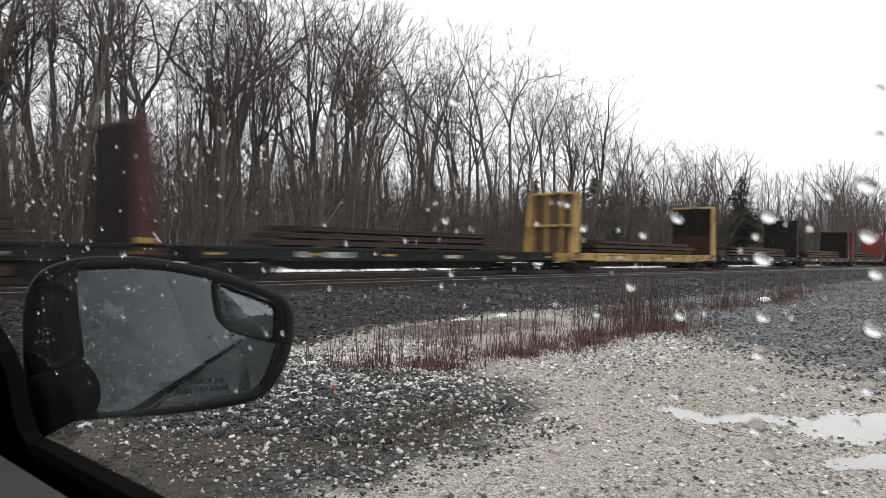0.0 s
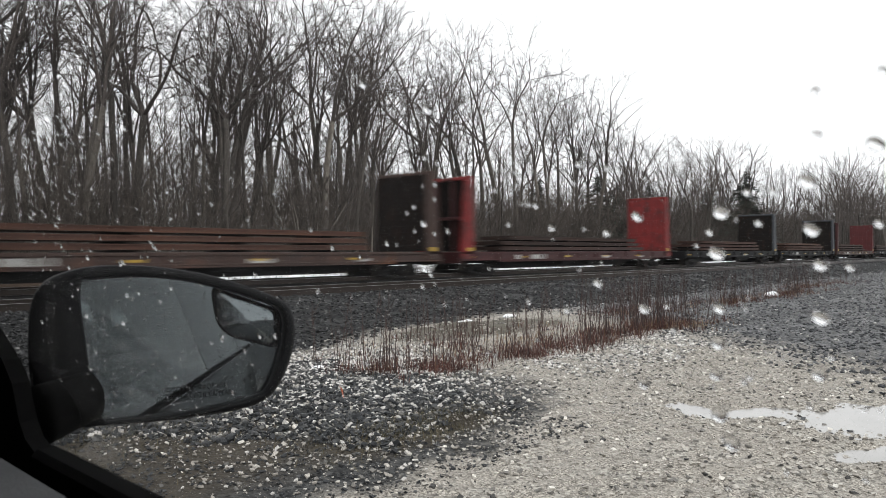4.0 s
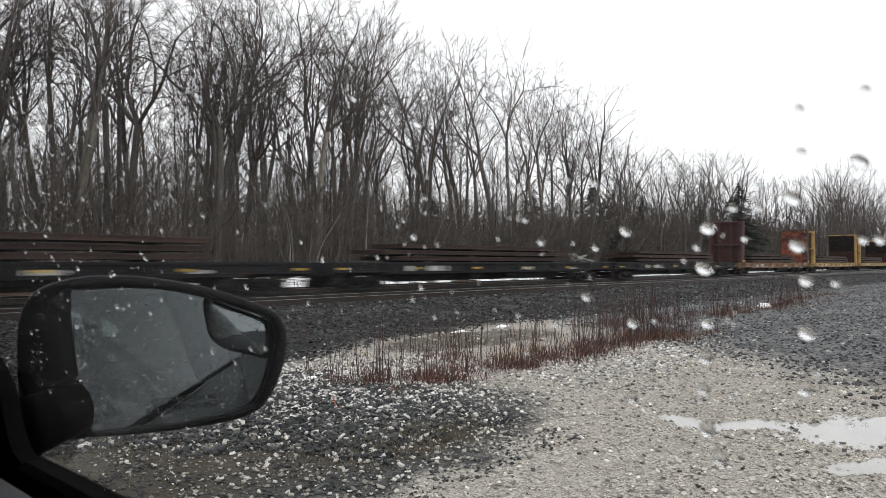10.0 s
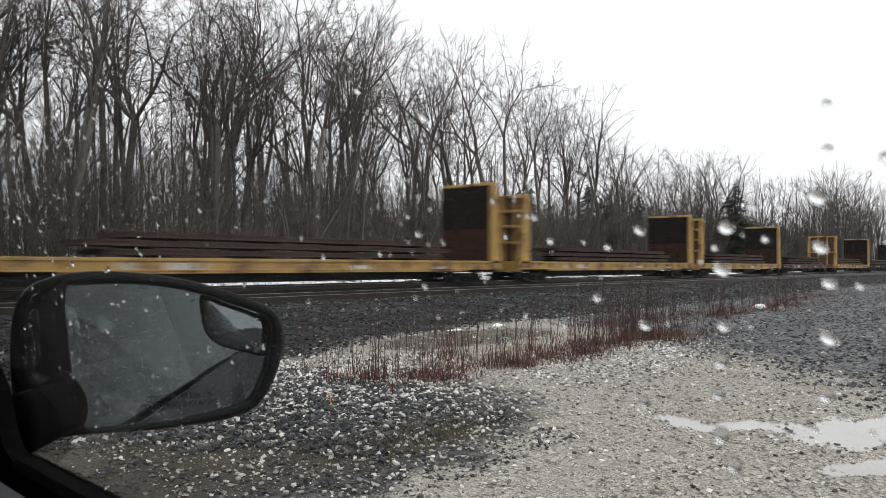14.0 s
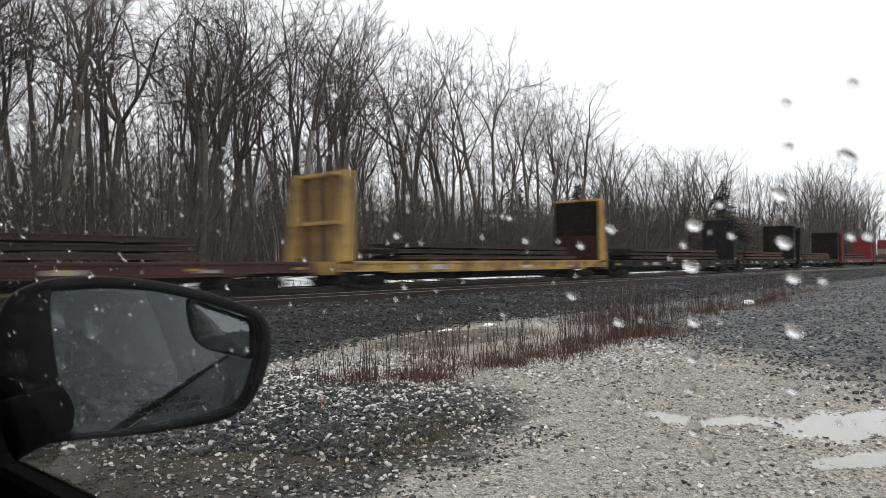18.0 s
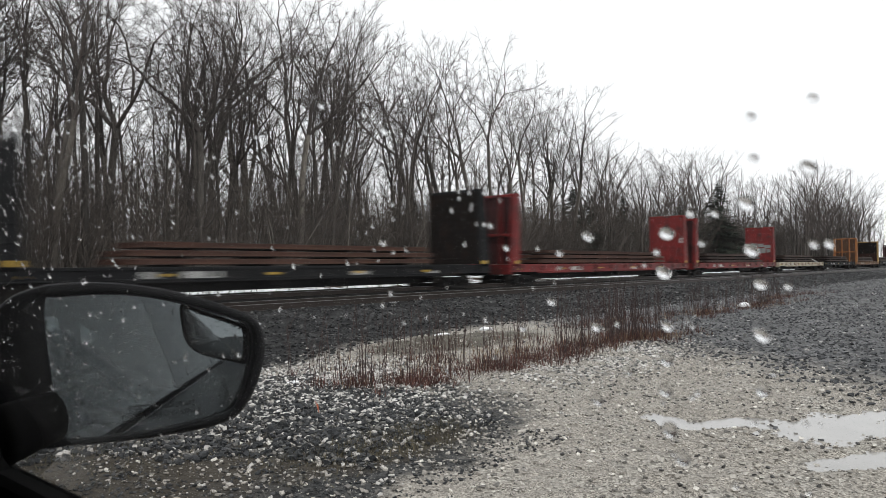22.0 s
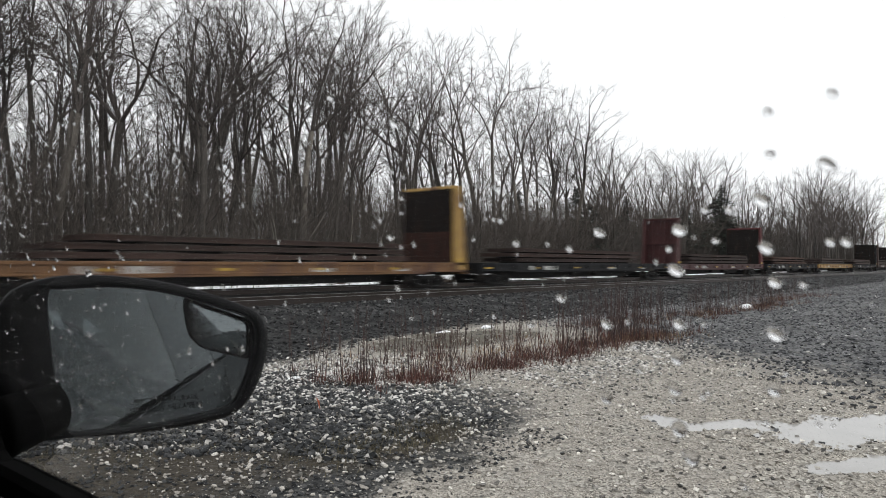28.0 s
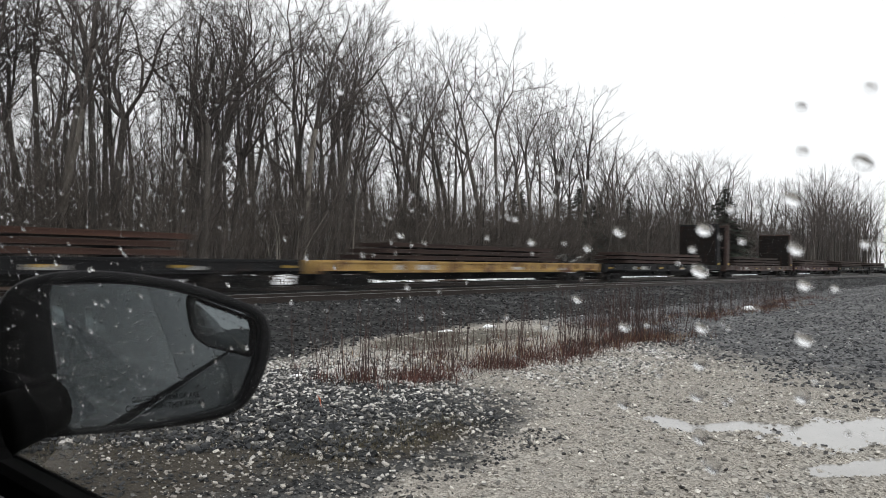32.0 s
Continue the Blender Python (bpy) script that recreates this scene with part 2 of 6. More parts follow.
PLASTIC = mat("black_plastic", (0.004, 0.004, 0.0045), (0.0025, 0.0025, 0.003), 0.45, 40, bump=0.08, fine=400, spec=0.09)
TRIM = mat("door_trim", (0.055, 0.056, 0.06), (0.042, 0.043, 0.046), 0.6, 30, bump=0.12, fine=500)
RUBBER = mat("rubber_seal", (0.004, 0.004, 0.004), (0.003, 0.003, 0.003), 0.8, 30, spec=0.04)
CARPAINT = mat("car_paint", (0.11, 0.118, 0.125), (0.085, 0.09, 0.096), 0.4, 3, 0.3, coat=0.35)
SEAT = mat("seat_cloth", (0.03, 0.03, 0.032), (0.02, 0.02, 0.022), 0.9, 30, bump=0.3, fine=300)
GLASS = pane_mat("window_glass", 1.16)
TINTED = glass_mat("tinted_glass", 1.45, (0.45, 0.5, 0.5))
DARK_GLASS = mat("dark_window", (0.012, 0.014, 0.015), (0.009, 0.0105, 0.011), 0.04, 3, spec=0.1)
WATER_DROP = glass_mat("water_drop", 1.33)
MIRROR = mirror_mat("mirror_glass", (0.135, 0.152, 0.157))
BALLAST = stone_mat("dark_stones", [(0, (0.008, 0.0085, 0.009)), (0.35, (0.016, 0.0165, 0.0175)), (0.62, (0.032, 0.032, 0.033)), (0.84, (0.075, 0.074, 0.072)), (0.96, (0.2, 0.195, 0.19))])
MIXED = stone_mat("mixed_stones", [(0, (0.02, 0.022, 0.024)), (0.3, (0.034, 0.036, 0.039)), (0.6, (0.062, 0.063, 0.063)), (0.8, (0.14, 0.135, 0.125)), (0.89, (0.52, 0.5, 0.47))])
WHITES = stone_mat("white_stones", [(0, (0.09, 0.09, 0.088)), (0.22, (0.3, 0.29, 0.27)), (0.5, (0.55, 0.53, 0.5)), (0.75, (0.72, 0.7, 0.67))])
GREYSTONE = stone_mat("grey_crushed_stone", [(0, (0.028, 0.03, 0.033)), (0.25, (0.058, 0.06, 0.064)), (0.55, (0.1, 0.102, 0.105)), (0.82, (0.19, 0.186, 0.18)), (0.95, (0.45, 0.44, 0.42))])
PEBBLE = stone_mat("light_pebbles", [(0, (0.055, 0.053, 0.05)), (0.07, (0.17, 0.16, 0.145)), (0.25, (0.34, 0.315, 0.28)), (0.62, (0.47, 0.44, 0.395)), (0.9, (0.7, 0.67, 0.61))])


def ground_material():
    m = bpy.data.materials.new("gravel_ground")
    m.use_nodes = True
    n, l = m.node_tree.nodes, m.node_tree.links
    b = n["Principled BSDF"]
    tc = n.new("ShaderNodeTexCoord")
    pos = tc.outputs["Object"]
    sep = n.new("ShaderNodeSeparateXYZ")
    l.new(pos, sep.inputs[0])

    def noise_tex(scale, detail=4):
        t = n.new("ShaderNodeTexNoise")
        t.inputs["Scale"].default_value, t.inputs["Detail"].default_value = scale, detail
        l.new(pos, t.inputs["Vector"])
        return t.outputs[0]

    def calc(op, a, c=0.0, d=0.0):
        t = n.new("ShaderNodeMath")
        t.operation = op
        for i, v in enumerate((a, c, d)):
            if isinstance(v, (int, float)):
                t.inputs[i].default_value = v
            else:
                l.new(v, t.inputs[i])
        return t.outputs[0]

    def ramp(v, lo, hi):
        t = n.new("ShaderNodeMapRange")
        t.inputs[1].default_value, t.inputs[2].default_value = lo, hi
        l.new(v, t.inputs[0])
        return t.outputs[0]

    def blend(f, a, c):
        t = n.new("ShaderNodeMix")
        t.data_type = 'RGBA'
        l.new(f, t.inputs["Factor"])
        for s, v in (("A", a), ("B", c)):
            if isinstance(v, tuple):
                t.inputs[s].default_value = (*v, 1)
            else:
                l.new(v, t.inputs[s])
        return t.outputs["Result"]

    def cells(scale, lo, hi):
        v = n.new("ShaderNodeTexVoronoi")
        v.inputs["Scale"].default_value = scale
        l.new(pos, v.inputs["Vector"])
        sp = n.new("ShaderNodeSeparateColor")
        l.new(v.outputs["Color"], sp.inputs[0])
        return blend(ramp(sp.outputs[0], 0, 1), lo, hi), v.outputs["Distance"]

    wob = noise_tex(0.6, 6)
    wob2 = noise_tex(2.5, 6)
    q = calc('ADD', sep.outputs[1], calc('MULTIPLY_ADD', wob, 2.4, -1.2))
    s = sep.outputs[0]
    q = calc('ADD', q, calc('MULTIPLY', ramp(s, 9.5, 4.5), 1.3))
    light, h1 = cells(45, (0.08, 0.075, 0.066), (0.58, 0.55, 0.49))
    sand = blend(ramp(wob2, 0.38, 0.66), light, cells(75, (0.17, 0.155, 0.135), (0.5, 0.465, 0.41))[0])
    dark, h2 = cells(26, (0.005, 0.0055, 0.006), (0.05, 0.05, 0.05))
    heap, h3 = cells(24, (0.02, 0.021, 0.022), (0.09, 0.09, 0.088))
    tan = blend(noise_tex(5, 8), (0.18, 0.164, 0.136), (0.085, 0.077, 0.064))
    duff = blend(noise_tex(3, 8), (0.075, 0.05, 0.035), (0.035, 0.026, 0.02))
    grit, h5 = cells(120, (0.09, 0.082, 0.07), (0.62, 0.575, 0.505))
    base = blend(ramp(noise_tex(7, 6), 0.42, 0.58), sand, grit)
    # darker crushed stone spreads off the gravel road further along
    far = ramp(calc('ADD', calc('MULTIPLY_ADD', sep.outputs[1], -0.7, s), calc('MULTIPLY_ADD', wob2, 3.0, -1.5)), 6.5, 8.4)
    crushed, h6 = cells(26, (0.03, 0.031, 0.034), (0.2, 0.2, 0.2))
    base = blend(far, base, crushed)
    road = calc('MULTIPLY', ramp(s, 17.0, 24.0), ramp(q, 4.5, 2.0))
    base = blend(calc('MULTIPLY', road, 0.15), base, (0.2, 0.19, 0.17))
    # heap of coarse stones beside the car
    hx = calc('MULTIPLY', calc('SUBTRACT', s, 2.8), 0.36)
    hy = calc('MULTIPLY', calc('SUBTRACT', sep.outputs[1], 4.3), 0.62)
    hd = calc('ADD', calc('ADD', calc('MULTIPLY', hx, hx), calc('MULTIPLY', hy, hy)), calc('MULTIPLY_ADD', wob2, 1.0, -0.5))
    base = blend(ramp(hd, 1.15, 0.85), base, heap)
    # bare wet soil at the foot of the stones
    soil = blend(noise_tex(14, 8), (0.095, 0.083, 0.066), (0.036, 0.031, 0.026))
    for cx, cy, kx, ky in ((3.3, 3.3, 1.0, 2.8), (1.8, 4.3, 0.7, 0.8)):
        sx = calc('MULTIPLY', calc('SUBTRACT', s, cx), kx)
        sy = calc('MULTIPLY', calc('SUBTRACT', sep.outputs[1], cy), ky)
        sd = calc('ADD', calc('ADD', calc('MULTIPLY', sx, sx), calc('MULTIPLY', sy, sy)), calc('MULTIPLY_ADD', wob2, 1.6, -0.8))
        base = blend(ramp(sd, 1.1, 0.5), base, soil)
    # bare tan strip behind the weeds
    tx = calc('MULTIPLY', calc('SUBTRACT', s, 8.8), 0.46)
    ty = calc('MULTIPLY', calc('SUBTRACT', sep.outputs[1], 7.0), 1.35)
    td = calc('ADD', calc('ADD', calc('MULTIPLY', tx, tx), calc('MULTIPLY', ty, ty)), calc('MULTIPLY_ADD', wob2, 0.8, -0.4))
    base = blend(ramp(td, 1.1, 0.7), base, tan)
    base = blend(ramp(q, 8.0, 8.8), base, dark)
    # near-black ballast bed under the rails, sleeper and train shade put into its colour
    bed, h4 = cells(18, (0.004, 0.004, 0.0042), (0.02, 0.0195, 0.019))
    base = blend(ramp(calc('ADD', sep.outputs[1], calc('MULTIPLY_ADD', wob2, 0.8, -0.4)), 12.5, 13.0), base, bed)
    base = blend(ramp(q, 24.4, 25.6), base, duff)
    l.new(base, b.inputs["Base Color"])
    b.inputs["Specular IOR Level"].default_value = 0.06
    wet = ramp(noise_tex(1.1, 5), 0.4, 0.62)
    rr = n.new("ShaderNodeMapRange")
    rr.inputs[3].default_value, rr.inputs[4].default_value = 0.5, 0.85
    l.new(wet, rr.inputs[0])
    l.new(rr.outputs[0], b.inputs["Roughness"])
    hh = calc('ADD', calc('MULTIPLY', h1, 0.8), calc('ADD', h2, calc('MULTIPLY', wob2, 0.5)))
    bp = n.new("ShaderNodeBump")
    bp.inputs["Strength"].default_value = 1.0
    bp.inputs["Distance"].default_value = 0.02
    l.new(hh, bp.inputs["Height"])
    l.new(bp.outputs[0], b.inputs["Normal"])
    return m


def water_material():
    m = bpy.data.materials.new("puddle_water")
    m.use_nodes = True
    n, l = m.node_tree.nodes, m.node_tree.links
    b = n["Principled BSDF"]
    tc = n.new("ShaderNodeTexCoord")
    nz = n.new("ShaderNodeTexNoise")
    nz.inputs["Scale"].default_value = 3
    l.new(tc.outputs["Object"], nz.inputs["Vector"])
    mx = n.new("ShaderNodeMix")
    mx.data_type = 'RGBA'
    mx.inputs["A"].default_value = (0.38, 0.37, 0.35, 1)
    mx.inputs["B"].default_value = (0.28, 0.272, 0.258, 1)
    l.new(nz.outputs[0], mx.inputs["Factor"])
    l.new(mx.outputs["Result"], b.inputs["Base Color"])
    b.inputs["Roughness"].default_value = 0.08
    b.inputs["IOR"].default_value = 1.33
    n2 = n.new("ShaderNodeTexNoise")
    n2.inputs["Scale"].default_value = 25
    l.new(tc.outputs["Object"], n2.inputs["Vector"])
    bp = n.new("ShaderNodeBump")
    bp.inputs["Strength"].default_value = 0.04
    l.new(n2.outputs[0], bp.inputs["Height"])
    l.new(bp.outputs[0], b.inputs["Normal"])
    return m


GROUND = ground_material()
WATER = water_material()


# ---- mesh helpers ----
def mesh_from(name, verts, faces, material, smooth=False):
    me = bpy.data.meshes.new(name)
    me.from_pydata(verts, [], faces)
    me.materials.append(material)
    if smooth:
        me.polygons.foreach_set("use_smooth", [True] * len(me.polygons))
    me.update()
    return me


def finish(name, bm, material, smooth=False):
    me = bpy.data.meshes.new(name)
    bm.to_mesh(me)
    bm.free()
    me.materials.append(material)
    if smooth:
        me.polygons.foreach_set("use_smooth", [True] * len(me.polygons))
    return me


def put(name, me, parent=None, m=None, label=""):
    ob = new(name, me)
    if parent is not None:
        ob.parent = parent
    if m is not None:
        ob.matrix_basis = m
    if label:
        tagged(ob, label)
    return ob


def part(name, bm, material, parent, label="", smooth=False):
    return put(name, finish(name, bm, material, smooth), parent, None, label)


def box(bm, x0, x1, y0, y1, z0, z1, bevel=0.0):
    r = bmesh.ops.create_cube(bm, size=1.0)
    vs = r["verts"]
    for v in vs:
        v.co = Vector(((x0 + x1) / 2 + v.co.x * (x1 - x0), (y0 + y1) / 2 + v.co.y * (y1 - y0), (z0 + z1) / 2 + v.co.z * (z1 - z0)))
    if bevel:
        es = list({e for v in vs for e in v.link_edges})
        bmesh.ops.bevel(bm, geom=es, offset=bevel, segments=1, affect='EDGES', profile=0.5)
    return bm


def boxes(rows, bevel=0.0):
    bm = bmesh.new()
    for r in rows:
        box(bm, *r, bevel)
    return bm


CACHE = {}


def shared(key, make):
    if key not in CACHE:
        CACHE[key] = make()
    return CACHE[key]


class Soup:
    """Collects triangles and quads in lists for one large mesh."""

    def __init__(self):
        self.v, self.f = [], []

    def tube(self, pts, radii, sides=3):
        base = len(self.v)
        up = Vector((0.3, 0.2, 1))
        for i, (p, r) in enumerate(zip(pts, radii)):
            d = (pts[min(i + 1, len(pts) - 1)] - pts[max(i - 1, 0)]).normalized()
            a = d.cross(up if abs(d.z) < 0.95 else Vector((1, 0, 0))).normalized()
            b = d.cross(a)
            if r == 0:
                self.v.append(tuple(p))
                continue
            for k in range(sides):
                t = 2 * math.pi * k / sides
                self.v.append(tuple(p + (a * math.cos(t) + b * math.sin(t)) * r))
        for i in range(len(pts) - 1):
            for k in range(sides):
                k2 = (k + 1) % sides
                if radii[i + 1] == 0:
                    self.f.append((base + i * sides + k, base + i * sides + k2, base + (i + 1) * sides))
                    continue
                self.f.append((base + i * sides + k, base + i * sides + k2, base + (i + 1) * sides + k2, base + (i + 1) * sides + k))

    def blade(self, p, d, w, side):
        i = len(self.v)
        self.v += [tuple(p - side * w), tuple(p + side * w), tuple(p + d)]
        self.f.append((i, i + 1, i + 2))

    def mesh(self, name, material, smooth=True):
        return mesh_from(name, self.v, self.f, material, smooth)


def joined_copies(name, base_v, base_f, mats, material, smooth=False):
    """One mesh of many copies of small base shapes; mats is an array of 3x4 placings, the shapes are taken in turn."""
    vs, fs, off = [], [], 0
    for k, (bv, bf) in enumerate(zip(base_v, base_f)):
        mm = mats[k::len(base_v)]
        if not len(mm):
            continue
        p = np.einsum('nij,vj->nvi', mm[:, :, :3], bv) + mm[:, None, :, 3]
        vs.append(p.reshape(-1, 3))
        f = bf[None] + (np.arange(len(mm)) * len(bv))[:, None, None] + off
        fs.append(f.reshape(-1, 3))
        off += len(mm) * len(bv)
    v, f = np.concatenate(vs), np.concatenate(fs)
    me = bpy.data.meshes.new(name)
    me.vertices.add(len(v))
    me.vertices.foreach_set("co", v.astype(np.float32).ravel())
    me.loops.add(len(f) * 3)
    me.loops.foreach_set("vertex_index", f.astype(np.int32).ravel())
    me.polygons.add(len(f))
    me.polygons.foreach_set("loop_start", np.arange(0, len(f) * 3, 3, dtype=np.int32))
    me.polygons.foreach_set("use_smooth", np.full(len(f), smooth))
    me.update(calc_edges=True)
    me.validate()
    me.materials.append(material)
    return me


# ---- ground ----
TRACK_NEAR, TRACK_TRAIN = 14.6, 20.5
RAIL_Z = 0.37
PUDDLES = ((5.4, 2.2, 0.45, 0.22, 0.9), (5.6, 1.8, 0.75, 0.21, -0.6), (5.95, 1.1, 1.0, 0.5, -0.35), (5.0, 0.82, 0.6, 0.2, -0.5), (6.5, 0.7, 0.9, 0.5, 0))


def puddle_dip(x, y):
    d = 0.0
    for cx, cy, rx, ry, a in PUDDLES:
        u = (x - cx) * math.cos(a) + (y - cy) * math.sin(a)
        w = -(x - cx) * math.sin(a) + (y - cy) * math.cos(a)
        d = max(d, 1.25 - math.hypot(u / rx, w / ry))
    d += 0.42 * noise.noise((x * 2.2, y * 4.0, 3.0)) + 0.3 * noise.noise((x * 8, y * 10, 8.0))
    return max(0.0, min(1.0, d))


def step(v, a, b):
    t = max(0.0, min(1.0, (v - a) / (b - a)))
    return t * t * (3 - 2 * t)


def ground_z(x, y):
    z = 0.0
    z += 0.22 * step(y, 9.2, 12.6) - 0.07 * step(y, 16.2, 17.2) + 0.07 * step(y, 17.8, 18.8)
    z -= 0.16 * step(y, 22.0, 24.5)
    z += 0.62 * step(y, 25.5, 36)
    near = 1 - step(y, 8, 11)
    if near > 0 and -3 < x < 60:
        z += near * (0.035 * noise.noise((x * 0.5, y * 0.5, 0)) + 0.012 * noise.noise((x * 2.5, y * 2.5, 5)))
        z += 0.16 * max(0.0, 1 - math.hypot((x - 8.6) / 2.0, (y - 7.3) / 0.7)) * (0.7 + noise.noise((x * 2, y * 2, 7)))
        hp = 1 - math.hypot((x - 3.3) / 2.6, (y - 4.3) / 1.9)
        z += 0.05 * max(0.0, min(0.5, hp)) * 2
        if 3.5 < x < 8 and 0 < y < 3.2:
            z = z * 0.3 - 0.06 * puddle_dip(x, y)
    return z


def axis(parts):
    out = [parts[0][0]]
    for a, b, n in parts:
        out += [a + (b - a) * (k + 1) / n for k in range(n)]
    return out


def build_ground():
    xs = axis([(-900, -60, 10), (-60, -2, 14), (-2, 1, 20), (1, 8.5, 130), (8.5, 20, 70), (20, 60, 50), (60, 160, 25), (160, 1500, 12)])
    ys = axis([(-900, -40, 8), (-40, -2, 12), (-2, 0.2, 14), (0.2, 3.4, 62), (3.4, 7.5, 50), (7.5, 13, 26), (13, 25, 40), (25, 60, 25), (60, 1500, 14)])
    verts = [(x, y, ground_z(x, y)) for y in ys for x in xs]
    nx = len(xs)
    faces = [(j * nx + i, j * nx + i + 1, (j + 1) * nx + i + 1, (j + 1) * nx + i) for j in range(len(ys) - 1) for i in range(nx - 1)]
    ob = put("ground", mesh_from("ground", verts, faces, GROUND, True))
    tagged(ob, "wet light gravel lot merging into dark railway ballast", "ground", kind="structure")
    bm = bmesh.new()
    bmesh.ops.create_grid(bm, x_segments=2, y_segments=2, size=1)
    for v in bm.verts:
        v.co = Vector((5.75 + v.co.x * 2.2, 1.6 + v.co.y * 1.55, -0.03))
    w = put("puddle", finish("puddle", bm, WATER))
    tagged(w, "shallow puddle of grey rainwater lying in the gravel", "puddle", kind="structure")
    return ob


ground = build_ground()


# ---- tracks ----
def rail_section(bm, x0, x1, y, z0):
    """A rail with foot, web and head."""
    box(bm, x0, x1, y - 0.07, y + 0.07, z0, z0 + 0.025)
    box(bm, x0, x1, y - 0.012, y + 0.012, z0 + 0.025, z0 + 0.13)
    box(bm, x0, x1, y - 0.036, y + 0.036, z0 + 0.13, z0 + 0.168)


def build_track(name, yc, label):
    root = tagged(new(name), label, "railway track", group="railway tracks")
    root["kind"] = "structure"
    root.matrix_basis = pose(0, yc, 0)
    for sy in (-0.7175, 0.7175):
        bm = bmesh.new()
        rail_section(bm, -200, 900, sy, RAIL_Z - 0.172)
        r = part("rail", bm, STEEL_RAIL, root)
        part("rail_head", boxes([(-200, 900, sy - 0.034, sy + 0.034, RAIL_Z - 0.0035, RAIL_Z)]), RAIL_TOP, r, "bright worn rail head")
    tie = shared("tie", lambda: finish("sleeper", boxes([(-0.115, 0.115, -1.3, 1.3, -0.16, 0)], 0.008), TIE))
    for k in range(150):
        put("sleeper", tie, root, pose(-3 + k * 0.55 + RNG.uniform(-0.03, 0.03), RNG.uniform(-0.06, 0.06), RAIL_Z - 0.172, 0, 0, RNG.uniform(-1, 1)))
    rows = [(x - 0.115, x + 0.115, -1.3, 1.3, RAIL_Z - 0.33, RAIL_Z - 0.172) for x in [79.6 + 0.55 * k for k in range(260)] + [-3.6 - 0.55 * k for k in range(80)]]
    rest = part("sleeper_row", boxes(rows), TIE, root)
    tagged(rest, kind="stuff")
    return root


track_near = build_track("railway_track", TRACK_NEAR, "empty near railway track on dark ballast")
track_train = build_track("railway_track", TRACK_TRAIN, "railway track that the freight train runs on")


# ---- freight train ----
D = 19.0
SPEED = 0.9975 * D
DECK_Z = 1.29
SIDE = 1.5
cars = []


def wheel_mesh():
    bm = bmesh.new()
    prof = [(0.0, -0.04), (0.09, -0.09), (0.12, -0.03), (0.33, -0.02), (0.36, -0.07), (0.415, -0.07), (0.42, 0.05), (0.455, 0.06), (0.455, 0.085), (0.36, 0.085), (0.12, 0.05), (0.0, 0.05)]
    n = 14
    rings = []
    for r, y in prof:
        rings.append([bm.verts.new((r * math.cos(2 * math.pi * k / n), y, r * math.sin(2 * math.pi * k / n))) for k in range(n)])
    for a, b in zip(rings, rings[1:]):
        for k in range(n):
            bm.faces.new((a[k], a[(k + 1) % n], b[(k + 1) % n], b[k]))
    bmesh.ops.remove_doubles(bm, verts=bm.verts, dist=1e-4)
    bmesh.ops.recalc_face_normals(bm, faces=bm.faces)
    return finish("wheel", bm, WHEEL)


def truck_frame_mesh():
    bm = bmesh.new()
    for y in (-1.0, 1.0):
        box(bm, -0.45, 0.45, y - 0.07, y + 0.07, 0.62, 0.74, 0.02)
        box(bm, -0.4, 0.4, y - 0.06, y + 0.06, 0.24, 0.34, 0.02)
        for sx in (-1, 1):
            box(bm, sx * 0.88 - 0.14, sx * 0.88 + 0.14, y - 0.09, y + 0.09, 0.34, 0.58, 0.03)
            r = bmesh.ops.create_cube(bm, size=1)
            bmesh.ops.transform(bm, matrix=Matrix.LocRotScale((sx * 0.62, y, 0.6), Euler((0, radians(28 * sx), 0)), (0.5, 0.13, 0.12)), verts=r["verts"])
            r = bmesh.ops.create_cube(bm, size=1)
            bmesh.ops.transform(bm, matrix=Matrix.LocRotScale((sx * 0.58, y, 0.37), Euler((0, radians(-30 * sx), 0)), (0.5, 0.12, 0.1)), verts=r["verts"])
        for sx in (-0.14, 0, 0.14):
            r = bmesh.ops.create_cone(bm, cap_ends=True, segments=8, radius1=0.06, radius2=0.06, depth=0.27)
            bmesh.ops.transform(bm, matrix=Matrix.Translation((sx, y, 0.48)), verts=r["verts"])
    box(bm, -0.2, 0.2, -1.05, 1.05, 0.5, 0.72, 0.02)
    for sx in (-0.88, 0.88):
        r = bmesh.ops.create_cone(bm, cap_ends=True, segments=10, radius1=0.08, radius2=0.08, depth=1.9)
        bmesh.ops.transform(bm, matrix=Matrix.Translation((sx, 0, 0.42)) @ Matrix.Rotation(math.pi / 2, 4, 'X'), verts=r["verts"])
    return finish("truck", bm, IRON)


def coupler_mesh(sx):
    bm = bmesh.new()
    box(bm, min(0, sx * 0.75), max(0, sx * 0.75), -0.08, 0.08, 0.72, 0.88, 0.02)
    box(bm, min(sx * 0.6, sx * 1.0), max(sx * 0.6, sx * 1.0), -0.16, 0.14, 0.68, 0.94, 0.04)
    return finish("coupler", bm, IRON)


def board_row(bm, first, last, height):
    """Level boards across a bulkhead, some a little proud of the others."""
    for k in range(first, last):
        z0 = 0.02 + k * (height - 0.14) / 12
        o = 0.003 * (k * 7 % 3 - 1)
        box(bm, -0.05 + o, 0.05 + o, -1.36, 1.54, z0, z0 + (height - 0.14) / 12 - 0.003, 0.002)


